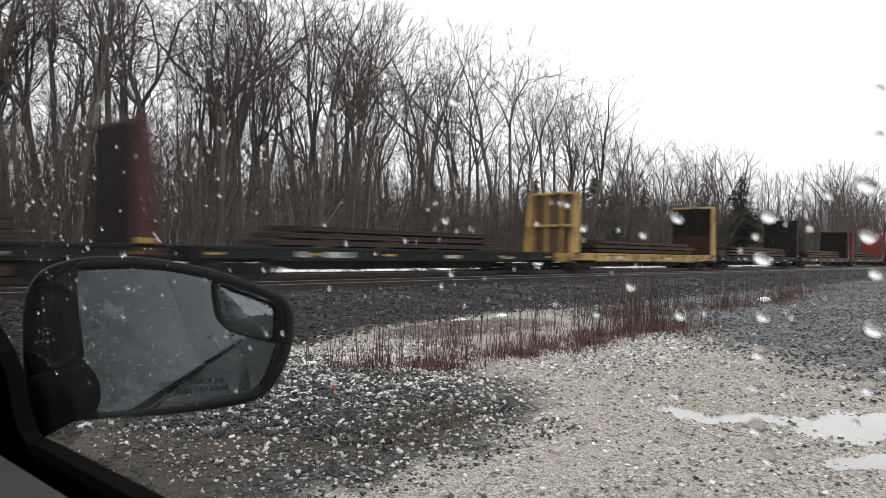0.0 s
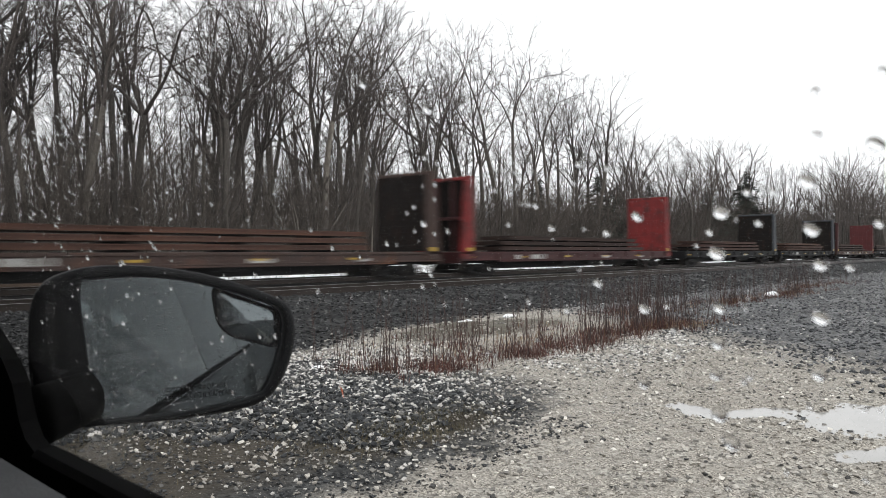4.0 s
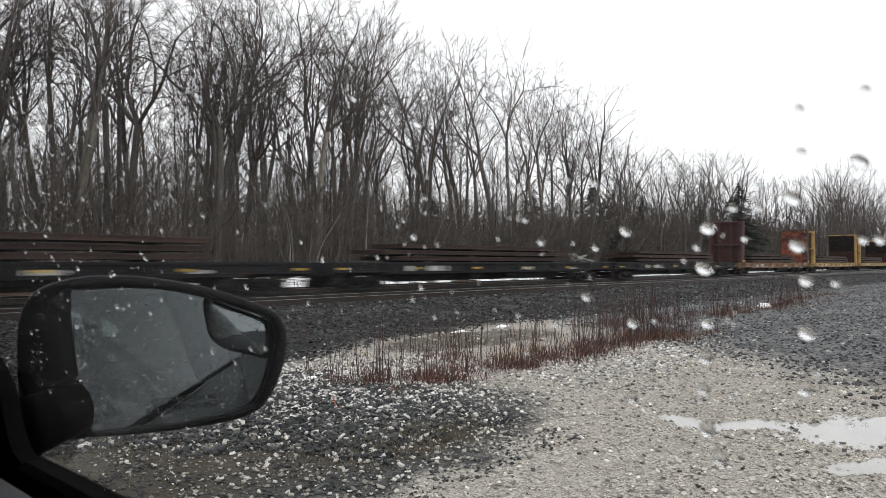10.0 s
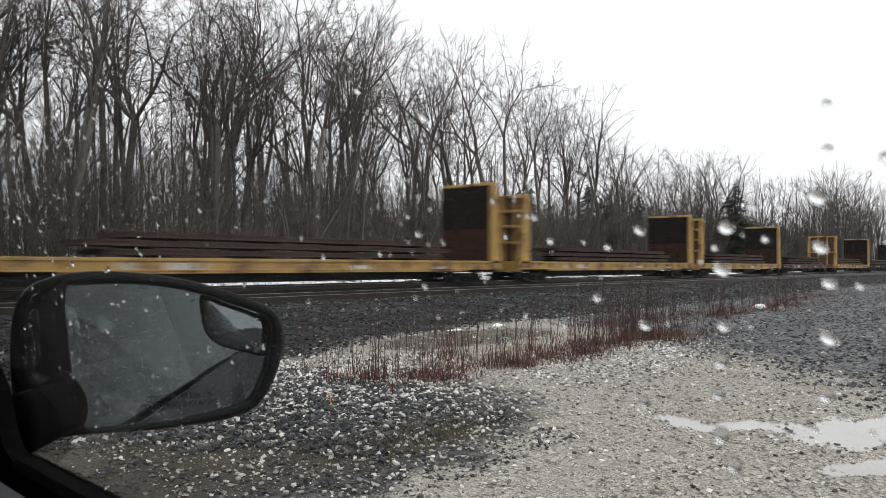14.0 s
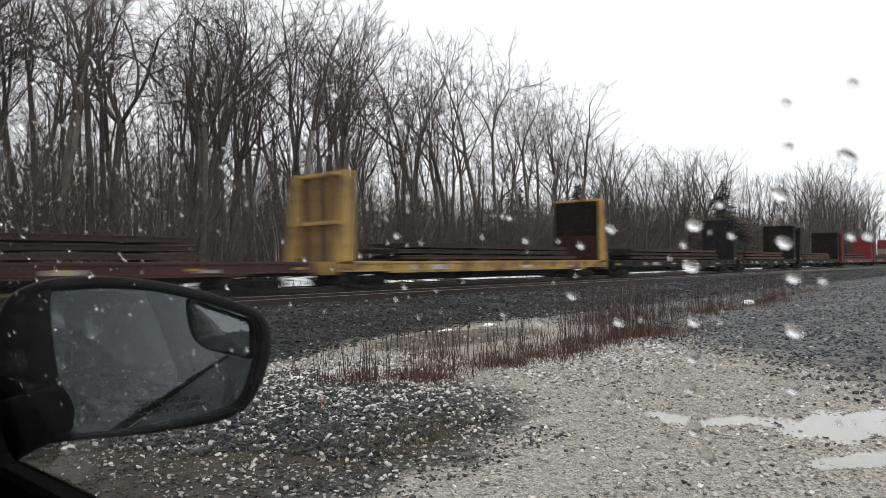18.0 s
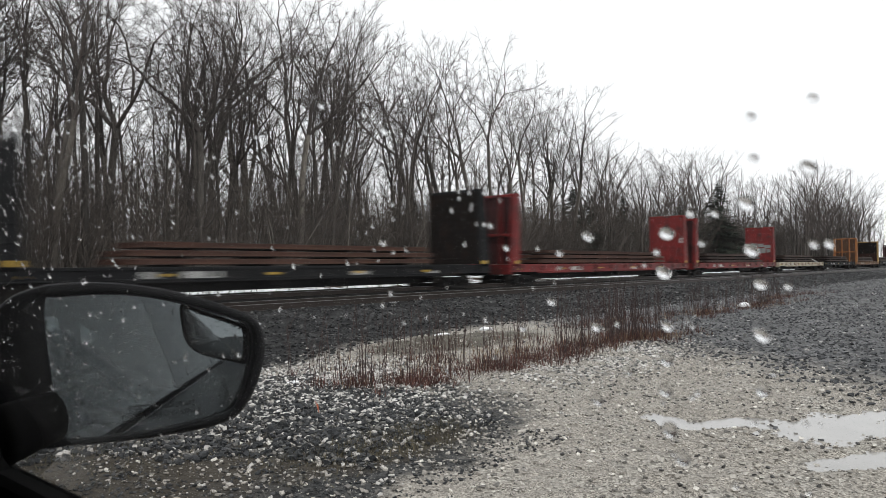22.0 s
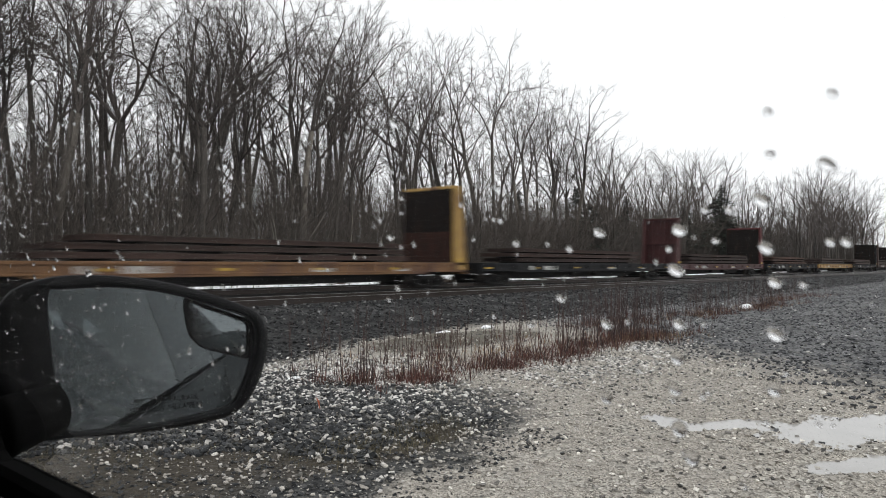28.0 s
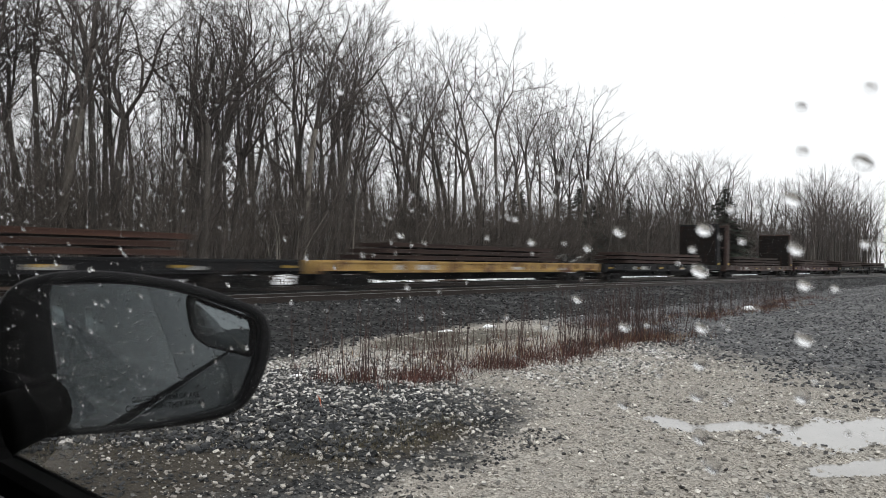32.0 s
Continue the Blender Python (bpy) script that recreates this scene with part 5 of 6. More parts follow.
scatter("ballast_stones", "dark railway ballast of broken stone along the track", 19500, ballast_spot, lambda: RNG.uniform(0.025, 0.05), BALLAST, shapes=(FV, FF))


def drift_spot():
    x = RNG.gauss(8.3, 1.3)
    y = RNG.gauss(4.15, 0.4) + 0.05 * (x - 8.3)
    return None if noise.noise((x * 1.8, y * 1.8, 31)) < -0.15 else (x, y)


scatter("pale_gravel", "drift of pale and grey broken stones in front of the weeds", 4200, drift_spot, lambda: 0.008 + 0.02 * RNG.random() ** 1.6, WHITES, shapes=(FV, FF))


def soil_spot():
    for k in range(30):
        x, y = RNG.uniform(1.2, 4.4), RNG.uniform(2.5, 5.0)
        if y < 3.6 + max(0.0, 2.9 - x) * 1.2 and noise.noise((x * 2.5, y * 2.5, 17)) > -0.25:
            return x, y
    return None


scatter("soil_stones", "small dark and pale stones bedded in wet soil", 3200, soil_spot, lambda: 0.005 + 0.014 * RNG.random() ** 2, MIXED, shapes=(FV, FF))


def puddle_spot():
    for k in range(60):
        x, y = RNG.uniform(4.4, 7.4), RNG.uniform(0.4, 2.8)
        if puddle_dip(x, y) > 0.45:
            return x, y
    return None


scatter("puddle_stones", "dark wet stones lying in and round the puddle", 90, puddle_spot, lambda: 0.01 + 0.02 * RNG.random() ** 2, GREYSTONE, shapes=(FV, FF), sink=0.4)


def build_near_stones():
    shapes = []
    for v, f in zip(SV, SF):
        shapes.append(mesh_from("stone", [tuple(a) for a in v], [tuple(int(i) for i in a) for a in f], MIXED))
    made = 0
    while made < 280:
        x, y = RNG.uniform(2.0, 4.4), RNG.uniform(2.6, 4.6)
        if y < 3.25 + max(0.0, 2.9 - x) * 1.2 + 0.3 * noise.noise((x * 2.2, y * 2.2, 1)):
            continue
        s = RNG.uniform(0.015, 0.032)
        ob = put("stone", shapes[made % len(shapes)], ground)
        ob.matrix_basis = Matrix.LocRotScale((x, y, ground_z(x, y) + s * 0.55), Euler((RNG.gauss(0, 0.3), RNG.gauss(0, 0.3), RNG.random() * 6.28)), (s, s, s))
        made += 1


build_near_stones()


# ---- the car that the view is from: door, window, wing mirror, cabin ----
PANE_X = 0.186
BELT = 1.081


def smooth_outline(ctrl, steps=6):
    """A closed rounded outline through control points."""
    out, n = [], len(ctrl)
    for i in range(n):
        p = [Vector((*ctrl[(i + k) % n], 0)) for k in (-1, 0, 1, 2)]
        for k in range(steps):
            t = k / steps
            a = 0.5 * ((2 * p[1]) + (p[2] - p[0]) * t + (2 * p[0] - 5 * p[1] + 4 * p[2] - p[3]) * t * t + (3 * p[1] - p[0] - 3 * p[2] + p[3]) * t ** 3)
            out.append((a.x, a.y))
    return out


def loft(rings):
    """Closed rings of equal count bridged one after another, caps left open."""
    bm = bmesh.new()
    vr = [[bm.verts.new(p) for p in r] for r in rings]
    for a, b in zip(vr, vr[1:]):
        n = len(a)
        for k in range(n):
            bm.faces.new((a[k], a[(k + 1) % n], b[(k + 1) % n], b[k]))
    return bm, vr


def drop_mesh(seed, n=14, rings=5):
    """A bead of water: an uneven dome, heavier at its lower edge. x is away from the pane."""
    r = random.Random(seed)
    bm = bmesh.new()
    prof = []
    wob = [1 + r.uniform(-0.12, 0.12) for k in range(n)]
    wob = [(wob[k - 1] + wob[k] * 2 + wob[(k + 1) % n]) / 4 for k in range(n)]
    stretch = r.uniform(1.0, 1.3)
    for j in range(rings):
        a = math.pi / 2 * j / rings
        rad, h = math.cos(a), 0.5 * math.sin(a)
        ring = []
        for k in range(n):
            t = 2 * math.pi * k / n
            z = math.sin(t) * rad * wob[k] * stretch
            y = math.cos(t) * rad * wob[k]
            ring.append(bm.verts.new((h * (1.0 - 0.25 * z), y, z)))
        prof.append(ring)
    top = bm.verts.new((0.5, 0, 0))
    for a, b in zip(prof, prof[1:]):
        for k in range(n):
            bm.faces.new((a[k], a[(k + 1) % n], b[(k + 1) % n], b[k]))
    for k in range(n):
        bm.faces.new((prof[-1][k], prof[-1][(k + 1) % n], top))
    bm.faces.new(list(reversed(prof[0])))
    bmesh.ops.recalc_face_normals(bm, faces=bm.faces)
    me = finish("raindrop", bm, WATER_DROP, True)
    return me


# place along the pane, height, radius in millimetres
BIG_DROPS = ((.2106, 1.2873, 1.8), (.1753, 1.2723, 2.4), (.0479, 1.2363, 2.2), (.0688, 1.2296, 2.1), (.0929, 1.2295, 1.7), (.07, 1.2187, 2.1), (.047, 1.2244, 1.8),
             (.0451, 1.2158, 1.7), (.0458, 1.2477, 1.2), (.0461, 1.2584, 1.2), (.0334, 1.2441, 2.2), (.0319, 1.2607, 1.2), (.0451, 1.203, 2.1), (.0693, 1.2041, 1.8),
             (.0698, 1.1951, 2.0), (.0455, 1.1897, 2.0), (.0706, 1.1867, 2.1), (.0696, 1.1761, 2.4), (.0663, 1.1692, 2.4), (.0907, 1.2029, 1.7), (.0909, 1.1819, 2.0))
SMALL_DROPS = ((.1162, 1.2014, 1.2), (.1391, 1.1786, 1.3), (.1025, 1.2249, 1.1), (.1217, 1.227, 1.2), (.1136, 1.2408, 1.0), (.1119, 1.2463, 1.1), (.1023, 1.2443, 1.1),
               (.1299, 1.2455, 1.1), (.1362, 1.246, .8), (.1277, 1.2344, 1.0), (.1303, 1.2349, .8), (.1056, 1.21, 1.4), (.0807, 1.191, 1.1), (.0388, 1.2153, 1.1),
               (.0328, 1.2255, 1.1), (.0621, 1.2346, 1.1), (.0594, 1.2265, 1.0), (.0558, 1.2343, 1.1), (.0718, 1.2245, 1.0), (.2403, 1.2768, 1.3), (.4277, 1.2967, 1.9),
               (.2012, 1.2708, 1.0), (.1825, 1.2367, 1.0), (.1775, 1.2302, 1.3), (.1737, 1.2115, 1.1), (.2415, 1.1737, 1.6), (.0295, 1.2255, 1.2))


LEAN = 0.364


def on_pane(z, off=0.0):
    """x of the leaning side glass at height z."""
    return PANE_X - LEAN * (z - 1.219) + off


def leaning(y0, y1, z0, z1, off0, off1):
    """A slab in the plane of the side glass, between two offsets from it."""
    bm = bmesh.new()
    box(bm, 0, 1, y0, y1, z0, z1)
    for v in bm.verts:
        v.co.x = on_pane(v.co.z, off1 if v.co.x > 0.5 else off0)
    return bm


def drop_pose(y, z, r, turn, long=1.0, dome=1.0):
    """A bead on the leaning glass, seen from the seat where (y, z) on an upright pane would be."""
    s = PANE_X / (PANE_X + LEAN * (z - 1.219))
    return Matrix.LocRotScale((PANE_X * s, y * s, 1.219 + (z - 1.219) * s), Euler((0, -math.atan(LEAN), 0)).to_quaternion() @ Euler((turn, 0, 0)).to_quaternion(), (r * 0.001 * s * dome, r * 0.001 * s * long, r * 0.001 * s / long))


def build_mirror(car):
    """Wing mirror: shell, bezel, main glass, wide-angle corner glass, foot, and beads of rain."""
    n = Vector((-0.309, -0.95, 0.045)).normalized()
    u = Vector((0.951, -0.3093, 0.0)).normalized()
    v = n.cross(u)
    if v.z < 0:
        v = -v
    o = Vector((0.377, 0.660, 1.150))

    def at(a, b, d=0.0):
        return o + u * a + v * b + n * d

    outer = smooth_outline([(-0.158, 0.035), (-0.128, 0.056), (-0.074, 0.0595), (-0.01, 0.05), (0.048, 0.031), (0.08, 0.012), (0.084, -0.025), (0.068, -0.068), (0.04, -0.089), (-0.03, -0.0945), (-0.105, -0.0915), (-0.152, -0.084), (-0.163, -0.02)])
    inner = smooth_outline([(-0.121, 0.04), (-0.108, 0.046), (-0.06, 0.047), (-0.012, 0.0395), (0.04, 0.0225), (0.0685, 0.008), (0.07, -0.025), (0.056, -0.066), (0.038, -0.0795), (-0.02, -0.087), (-0.085, -0.088), (-0.105, -0.08), (-0.116, -0.02)])
    c = (-0.045, -0.02)

    def ring(pts, k, d):
        return [at(c[0] + (a - c[0]) * k, c[1] + (b - c[1]) * k, d) for a, b in pts]
    root = put("wing_mirror", None, car)
    bm, vr = loft([ring(inner, 1.0, 0.002), ring(inner, 1.0, 0.016), ring(inner, 1.03, 0.019), ring(outer, 0.985, 0.014), ring(outer, 1.0, 0.004), ring(outer, 1.0, -0.02), ring(outer, 0.97, -0.05), ring(outer, 0.86, -0.085), ring(outer, 0.6, -0.105), ring(outer, 0.2, -0.112)])
    bm.faces.new(vr[-1])
    bmesh.ops.recalc_face_normals(bm, faces=bm.faces)
    part("shell", bm, PLASTIC, root, "black plastic mirror housing beaded with rain", True)
    # main glass with the corner cut away for the wide-angle piece
    bm = bmesh.new()
    bm.faces.new([bm.verts.new(p) for p in ring(inner, 1.0, 0.003)])
    bmesh.ops.triangulate(bm, faces=bm.faces)
    for f in bm.faces:
        if f.normal.dot(n) < 0:
            f.normal_flip()
    ext = bmesh.ops.extrude_face_region(bm, geom=bm.faces[:])
    bmesh.ops.translate(bm, verts=[g for g in ext["geom"] if isinstance(g, bmesh.types.BMVert)], vec=n * 0.002)
    bmesh.ops.recalc_face_normals(bm, faces=bm.faces)
    part("mirror_glass", bm, MIRROR, root)
    spot = smooth_outline([(0.0015, 0.034), (0.02, 0.028), (0.05, 0.0165), (0.0655, 0.008), (0.067, -0.012), (0.064, -0.029), (0.045, -0.0245), (0.02, -0.0165), (0.007, -0.005), (0.002, 0.012)], 4)
    sc = (0.036, 0.0)
    rings = []
    for k, d in ((1.0, 0.0052), (1.0, 0.0066), (0.8, 0.0079), (0.6, 0.0089), (0.4, 0.0096), (0.2, 0.01)):
        rings.append([at(sc[0] + (a - sc[0]) * k, sc[1] + (b - sc[1]) * k, d) for a, b in spot])
    bm, vr = loft(rings)
    bm.faces.new(vr[-1])
    bmesh.ops.recalc_face_normals(bm, faces=bm.faces)
    part("wide_angle_glass", bm, MIRROR, root, "", True)
    rim = [[at(sc[0] + (a - sc[0]) * k, sc[1] + (b - sc[1]) * k, d) for a, b in spot] for k, d in ((1.03, 0.0052), (1.03, 0.0072), (0.985, 0.0072), (0.985, 0.0052))]
    bm, vr = loft(rim)
    part("rim", bm, RUBBER, root)
    # foot that carries the housing on the door corner
    bm = bmesh.new()
    secs = []
    for k in range(6):
        t = k / 5
        p = Vector((0.20 + 0.06 * t, 0.63 + 0.05 * t - 0.01 * t * t, 1.086 + 0.004 * t))
        h, w = 0.026 - 0.004 * t, 0.034
        secs.append([p + Vector((0, w * math.cos(a), h * math.sin(a))) for a in [2 * math.pi * j / 14 for j in range(14)]])
    bm, vr = loft(secs)
    bm.faces.new(vr[0])
    bm.faces.new(vr[-1])
    bmesh.ops.recalc_face_normals(bm, faces=bm.faces)
    part("foot", bm, RUBBER, root, "", True)
    # warning etched in the glass
    etched = put("etched_warning", None, root)
    turn = Matrix((u, v, n)).transposed().to_4x4()
    for words, mid, low in (("OBJECTS IN MIRROR ARE", -0.019, -0.0675), ("CLOSER THAN THEY APPEAR", -0.019, -0.0755)):
        cu = bpy.data.curves.new("words", "FONT")
        cu.body, cu.size, cu.align_x, cu.extrude = words, 0.0078, "CENTER", 0.00008
        src = bpy.data.objects.new("words", cu)
        me = bpy.data.meshes.new_from_object(src)
        bpy.data.objects.remove(src)
        me.materials.clear()
        me.materials.append(PLASTIC)
        put("words", me, etched, Matrix.Translation(at(mid, low, 0.0053)) @ turn @ Matrix.Diagonal((0.72, 1, 1, 1)))
    # rain beads on glass and shell
    dv, df = [], []
    for k in range(4):
        me = drop_mesh(900 + k, 8, 3)
        me2 = bmesh.new()
        me2.from_mesh(me)
        bmesh.ops.triangulate(me2, faces=me2.faces)
        dv.append(np.array([q.co[:] for q in me2.verts]))
        df.append(np.array([[q.index for q in f.verts] for f in me2.faces]))
        me2.free()
    mats = []
    while len(mats) < 1000:
        a, b = RNG.uniform(-0.12, 0.07), RNG.uniform(-0.088, 0.047)
        if b > 0.047 - 0.26 * max(0, a + 0.04) or a > 0.07 - max(0, -b - 0.03) * 0.4:
            continue
        if RNG.random() > 0.35 + 4 * (a + 0.12):
            continue
        s = 0.0004 + 0.0009 * RNG.random() ** 2.5
        inspot = a > 0.003 and b > -0.012 - 0.3 * a + 0.002
        p = at(a, b, 0.0095 if inspot else 0.0051)
        mats.append([[n.x * s, u.x * s, v.x * s, p.x], [n.y * s, u.y * s, v.y * s, p.y], [n.z * s, u.z * s, v.z * s, p.z]])
    ob = put("rain_beads", joined_copies("rain_beads", dv, df, np.array(mats), WATER_DROP, True), root)
    tagged(ob, kind="stuff")
    mats = []
    while len(mats) < 330:
        b = RNG.uniform(-0.085, 0.045)
        a = -0.15 + RNG.uniform(0.0, 0.026)
        s = 0.00025 + 0.0005 * RNG.random() ** 3
        p = at(a, b, 0.0165)
        mats.append([[n.x * s, u.x * s, v.x * s, p.x], [n.y * s, u.y * s, v.y * s, p.y], [n.z * s, u.z * s, v.z * s, p.z]])
    ob = put("rain_beads", joined_copies("rain_beads", dv, df, np.array(mats), WATER_DROP, True), root)
    tagged(ob, kind="stuff")


def build_car():
    car = tagged(new("car"), "dark car parked on the gravel, rain on its side window", "car")
    # side window
    pane = part("side_window", leaning(-0.32, 0.98, 1.02, 1.5, -0.004, -0.0004), GLASS, car, "side window spotted with raindrops")
    pane.visible_shadow = False
    kinds = [drop_mesh(k) for k in range(6)]
    k = 0
    for y, z, r in BIG_DROPS + SMALL_DROPS:
        d = put("raindrop", kinds[k % 6], pane, drop_pose(y, z, r * 0.9, RNG.uniform(0.15, 0.75), 1.2 if z > 1.2 else 1.0, 1.0 if z > 1.2 else 0.5))
        d.visible_shadow = False
        k += 1
    for j in range(430):
        y = 0.02 + 0.58 * RNG.random() ** 0.8
        z = (RNG.uniform(1.19, 1.42) if RNG.random() < 0.85 else RNG.uniform(1.13, 1.19)) if y > 0.2 else RNG.uniform(1.15, 1.235 + 0.3 * (y - 0.03))
        r = (0.5 + 0.6 * RNG.random() ** 2) * (0.68 + 1.7 * y)
        d = put("raindrop", kinds[k % 6], pane, drop_pose(y, z, r, RNG.uniform(-0.5, 0.5), 1.0, 1.0 if y < 0.2 else 1.25))
        d.visible_shadow = False
        k += 1
    # a wiped smear of fine droplets
    for j in range(90):
        t = RNG.random()
        d = put("raindrop", kinds[k % 6], pane, drop_pose(0.366 - 0.045 * t + RNG.gauss(0, 0.0012), 1.2955 + 0.034 * t + RNG.gauss(0, 0.0009), RNG.uniform(0.3, 0.75), 0.0, 1.0, 1.5))
        d.visible_shadow = False
        k += 1
    # front door: inner trim, seal, outer skin, front corner
    door = put("front_door", None, car)
    bm = bmesh.new()
    box(bm, 0.03, 0.163, -0.55, 1.0, 0.35, BELT + 0.0, 0.012)
    part("door_trim", bm, TRIM, door, "grey textured inner door trim")
    part("window_seal", boxes([(0.1635, 0.1815, -0.5, 0.528, BELT - 0.03, BELT + 0.006)], 0.004), RUBBER, door)
    part("outer_seal", boxes([(0.248, 0.259, -0.36, 0.95, 1.021, 1.033)], 0.003), RUBBER, door)
    skin = bmesh.new()
    secs = []
    for x, z in ((0.244, 1.025), (0.264, 1.015), (0.268, 1.003), (0.274, 0.995), (0.292, 0.9), (0.296, 0.8), (0.305, 0.78), (0.3, 0.6), (0.28, 0.42), (0.22, 0.33)):
        secs.append([(x, y, z) for y in (-0.36, 0.95)])
    vr = [[skin.verts.new(p) for p in r] for r in secs]
    for a, b in zip(vr, vr[1:]):
        skin.faces.new((a[0], a[1], b[1], b[0]))
    bmesh.ops.solidify(skin, geom=skin.faces, thickness=0.012)
    part("door_skin", skin, CARPAINT, door, "dark wet painted door skin", True)
    bm = bmesh.new()
    pr = [(0.53, BELT - 0.03), (0.53, BELT + 0.002), (0.55, BELT + 0.008), (0.562, BELT + 0.018), (0.57, BELT + 0.03), (0.578, 1.125), (0.6, 1.14), (0.622, 1.15), (0.68, 1.175), (0.8, 1.195), (1.0, 1.2), (1.0, BELT - 0.03)]
    f = bm.faces.new([bm.verts.new((0.168, y, z)) for y, z in pr])
    ext = bmesh.ops.extrude_face_region(bm, geom=[f])
    bmesh.ops.translate(bm, verts=[g for g in ext["geom"] if isinstance(g, bmesh.types.BMVert)], vec=(0.012, 0, 0))
    bmesh.ops.recalc_face_normals(bm, faces=bm.faces)
    part("mirror_corner", bm, RUBBER, door, "black corner panel behind the mirror")
    # rear door and rear quarter, seen in the mirror
    rear = put("rear_door", None, car)
    skin = bmesh.new()
    secs = []
    for x, z in ((0.244, 1.028), (0.264, 1.018), (0.269, 1.003), (0.277, 0.995), (0.302, 0.9), (0.315, 0.8), (0.33, 0.78), (0.335, 0.6), (0.31, 0.42), (0.22, 0.33)):
        secs.append([(x - dx - (x - 0.244) / 0.09 * db, y, z) for y, dx, db in ((-2.5, 0.12, 0.0), (-1.9, 0.03, 0.0), (-1.35, 0.0, 0.0), (-0.375, 0.0, 0.028))])
    vr = [[skin.verts.new(p) for p in r] for r in secs]
    for a, b in zip(vr, vr[1:]):
        for k in range(3):
            skin.faces.new((a[k], a[k + 1], b[k + 1], b[k]))
    bmesh.ops.solidify(skin, geom=skin.faces, thickness=0.012)
    part("door_skin", skin, CARPAINT, rear, "dark wet painted rear flank", True)
    part("door_gap", boxes([(0.2, 0.262, -0.376, -0.359, 0.36, 1.015)]), RUBBER, rear)
    g = part("rear_window", leaning(-1.3, -0.42, 1.02, 1.45, -0.006, -0.001), DARK_GLASS, rear, "dark tinted rear side window")
    part("pillar", leaning(-0.418, -0.322, 1.02, 1.5, -0.03, 0.0), DARK_GLASS, car)
    part("outer_seal", boxes([(0.248, 0.259, -1.9, -0.378, 1.021, 1.035)], 0.003), RUBBER, rear)
    part("rear_pillar", leaning(-2.1, -1.302, 1.02, 1.45, -0.04, 0.0), CARPAINT, car)
    part("sill_moulding", boxes([(0.2, 0.31, -2.3, 0.95, 0.3, 0.42)], 0.02), PLASTIC, car)
    # shell of the cabin: roof, floor, far side with its windows, ends, seats
    part("roof", boxes([(-1.4, 0.1, -1.95, 1.02, 1.5, 1.54)], 0.02), CARPAINT, car)
    part("floor_pan", boxes([(-1.5, 0.19, -2.4, 1.9, 0.28, 0.33)], 0.02), SEAT, car)
    part("far_side", boxes([(-1.52, -1.47, -2.4, 1.0, 0.33, 1.05), (-1.5, -1.47, -0.55, 1.0, 1.05, 1.5), (-1.5, -1.47, -1.6, -1.28, 1.05, 1.5), (-1.5, -1.47, -1.28, -0.55, 1.05, 1.2), (-1.5, -1.47, -1.02, -0.8, 1.2, 1.5)], 0.01), SEAT, car)
    # opaque panel added across the windscreen opening, keeps outside light out of the cabin
    bm = bmesh.new()
    bm.faces.new([bm.verts.new((x, 0.985, z)) for x, z in ((-1.47, 0.9), (0.22, 0.9), (0.22, 1.1), (0.07, 1.5), (-1.47, 1.5))])
    bmesh.ops.solidify(bm, geom=bm.faces, thickness=0.03)
    part("front_blocker", bm, SEAT, car)
    # tail end of the cabin with two small lights in it
    bm = bmesh.new()
    loops = ([(-1.47, 0.9), (0.24, 0.9), (0.24, 1.05), (0.08, 1.5), (-1.47, 1.5)], [(-0.47, 1.11), (-0.42, 1.115), (-0.408, 1.19), (-0.425, 1.25), (-0.47, 1.27)], [(-0.336, 1.231), (-0.331, 1.142), (-0.254, 1.162)])
    edges = []
    for lp in loops:
        vs = [bm.verts.new((x, -1.9, z)) for x, z in lp]
        edges += [bm.edges.new((vs[k], vs[(k + 1) % len(vs)])) for k in range(len(vs))]
    bmesh.ops.triangle_fill(bm, use_beauty=True, edges=edges)
    bmesh.ops.solidify(bm, geom=bm.faces, thickness=0.02)
    part("rear_panel", bm, SEAT, car)
    part("rear_glass", boxes([(-0.6, -0.2, -1.96, -1.955, 1.08, 1.3)]), TINTED, car).visible_shadow = False
    part("dashboard", boxes([(-1.45, 0.06, 0.62, 1.1, 0.6, 1.02)], 0.04), TRIM, car)
    part("windscreen_pillar", boxes([(-1.46, -1.38, 0.6, 0.7, 1.0, 1.5)], 0.01), PLASTIC, car)
    part("bonnet", boxes([(-1.45, 0.15, 1.1, 2.2, 0.55, 0.95)], 0.05), CARPAINT, car)
    part("tail", boxes([(-1.5, 0.1, -2.6, -1.95, 0.33, 1.12)], 0.05), CARPAINT, car)
    for x in (-0.3, -1.05):
        st = put("front_seat", None, car)
        part("seat_base", boxes([(x - 0.25, x + 0.25, -0.45, 0.05, 0.4, 0.62)], 0.05), SEAT, st)
        part("seat_back", boxes([(x - 0.25, x + 0.25, -0.62, -0.48, 0.62, 1.2)], 0.05), SEAT, st)
        part("headrest", boxes([(x - 0.13, x + 0.13, -0.66, -0.55, 1.22, 1.4)], 0.03), SEAT, st)
    part("rear_bench", boxes([(-1.4, 0.1, -1.7, -1.15, 0.4, 0.65), (-1.4, 0.1, -1.85, -1.68, 0.6, 1.09)], 0.05), SEAT, car)
    for y in (1.35, -1.55):
        for x in (0.16, -1.4):
            w = bmesh.new()
            bmesh.ops.create_cone(w, cap_ends=True, segments=24, radius1=0.32, radius2=0.32, depth=0.2)
            bmesh.ops.transform(w, matrix=Matrix.Translation((x, y, 0.32)) @ Matrix.Rotation(math.pi / 2, 4, 'Y'), verts=w.verts)
            bmesh.ops.bevel(w, geom=[e for e in w.edges if len(e.link_faces) == 2 and e.calc_face_angle() > 1], offset=0.03, segments=2, affect='EDGES')
            part("wheel", w, RUBBER, car)
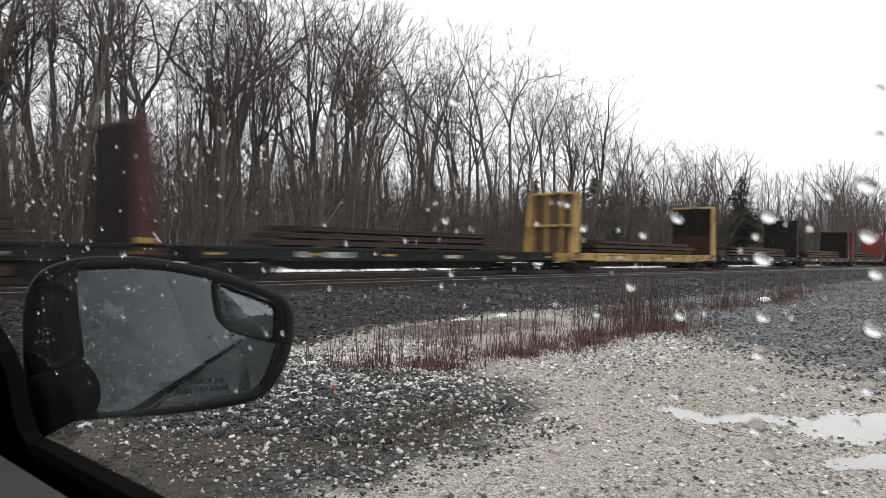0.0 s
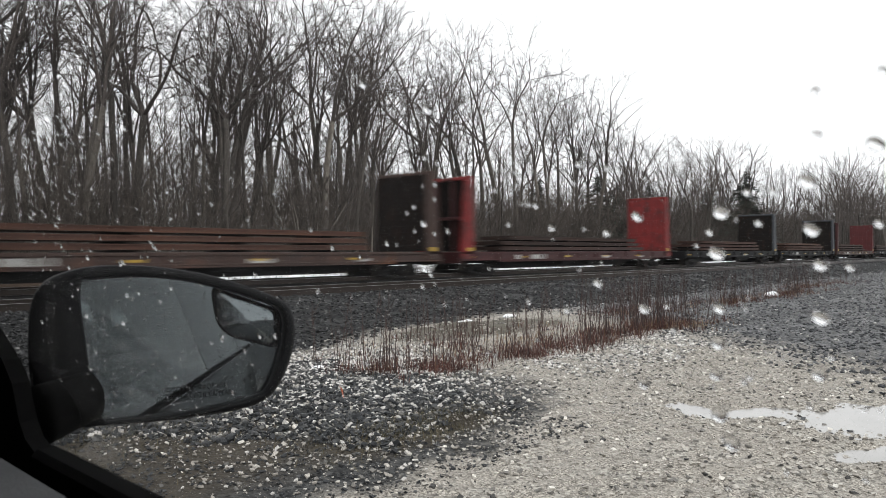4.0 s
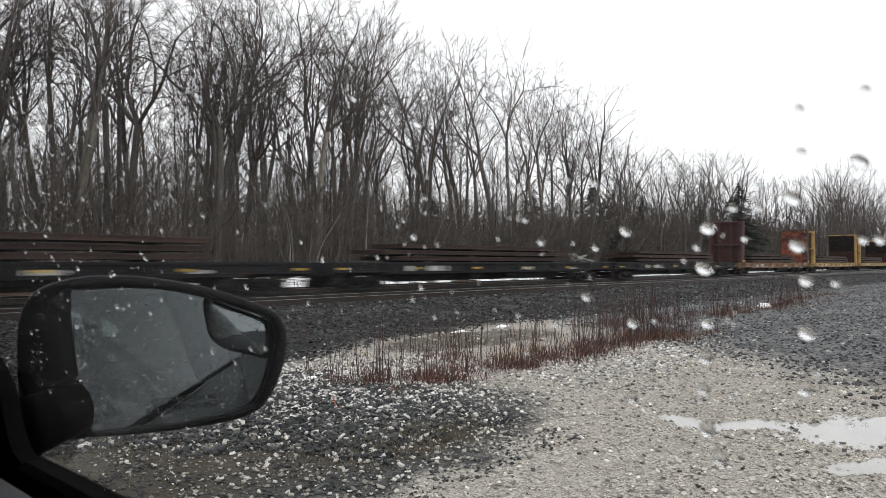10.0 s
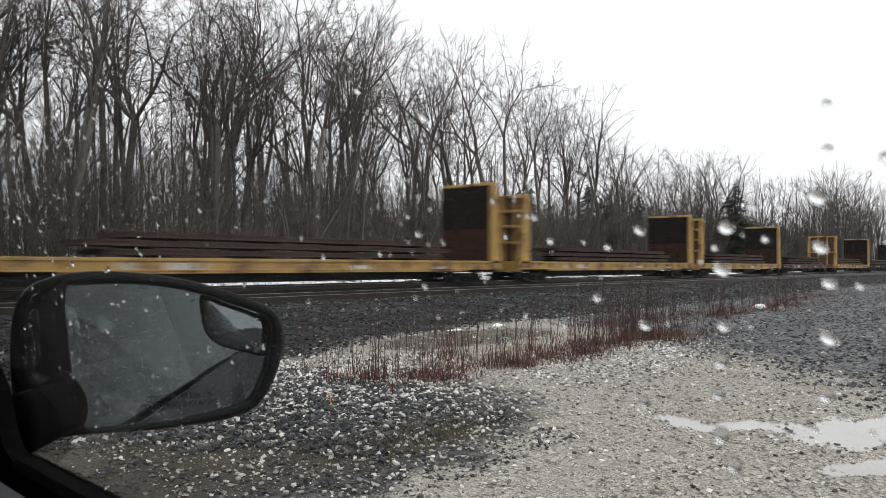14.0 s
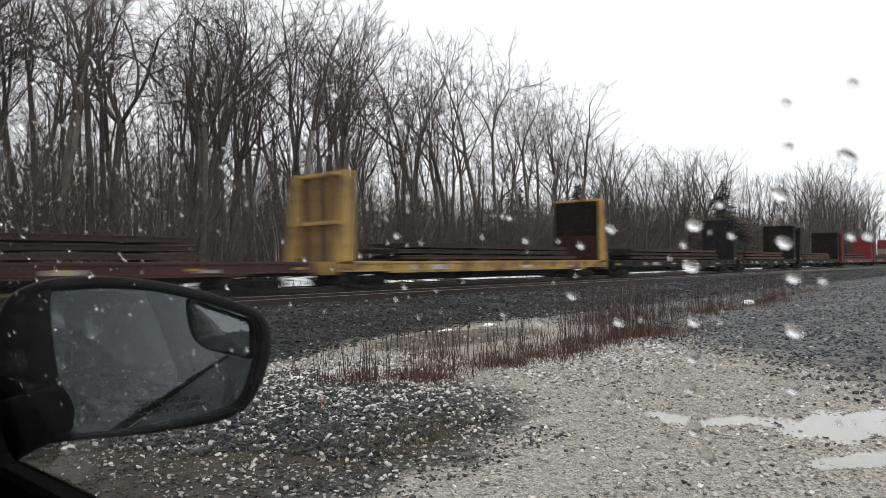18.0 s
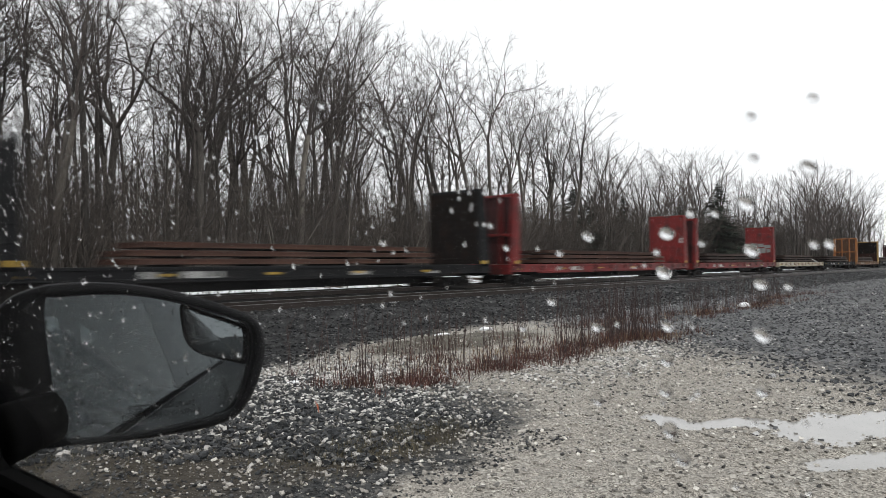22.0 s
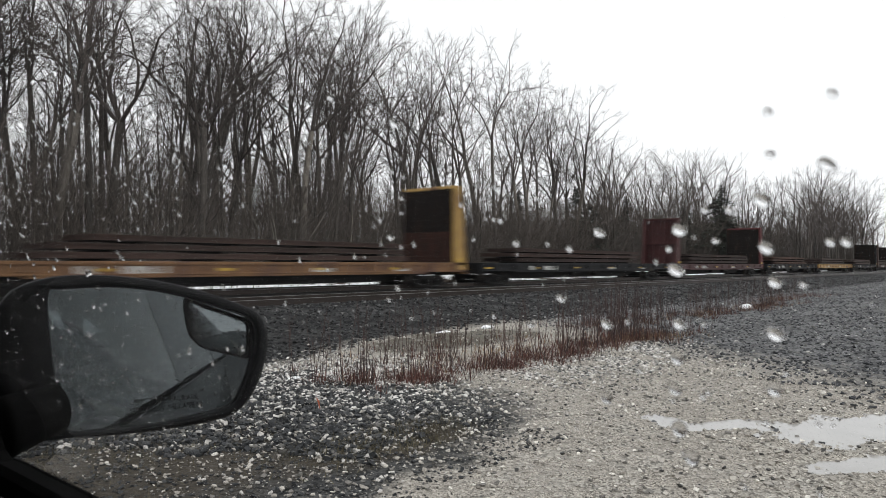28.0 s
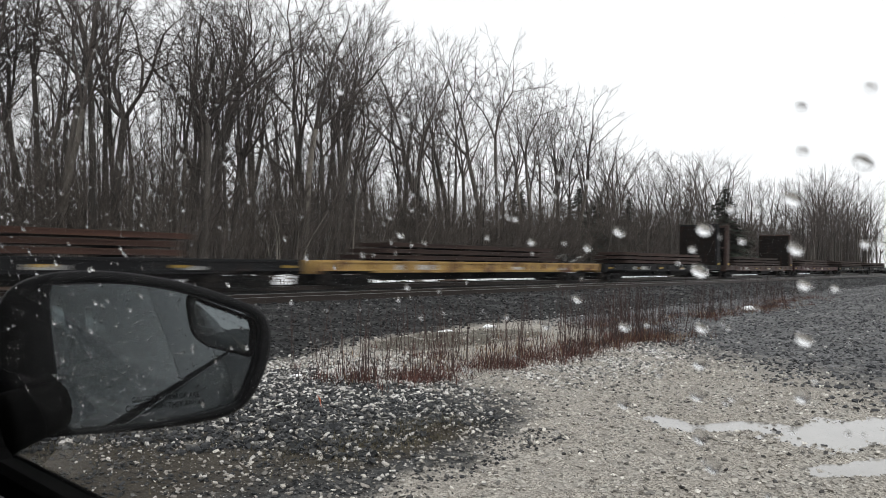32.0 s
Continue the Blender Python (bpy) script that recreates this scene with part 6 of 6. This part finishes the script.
    build_mirror(car)
    return car


build_car()



# ---- what moves: the train rolls by at a steady speed ----
def motions():
    for ob, u, y, z in cars:
        walk(ob, [(t, pose(u - SPEED * t, y, z)) for t in (0.0, 16.0, 32.0)])


motions()
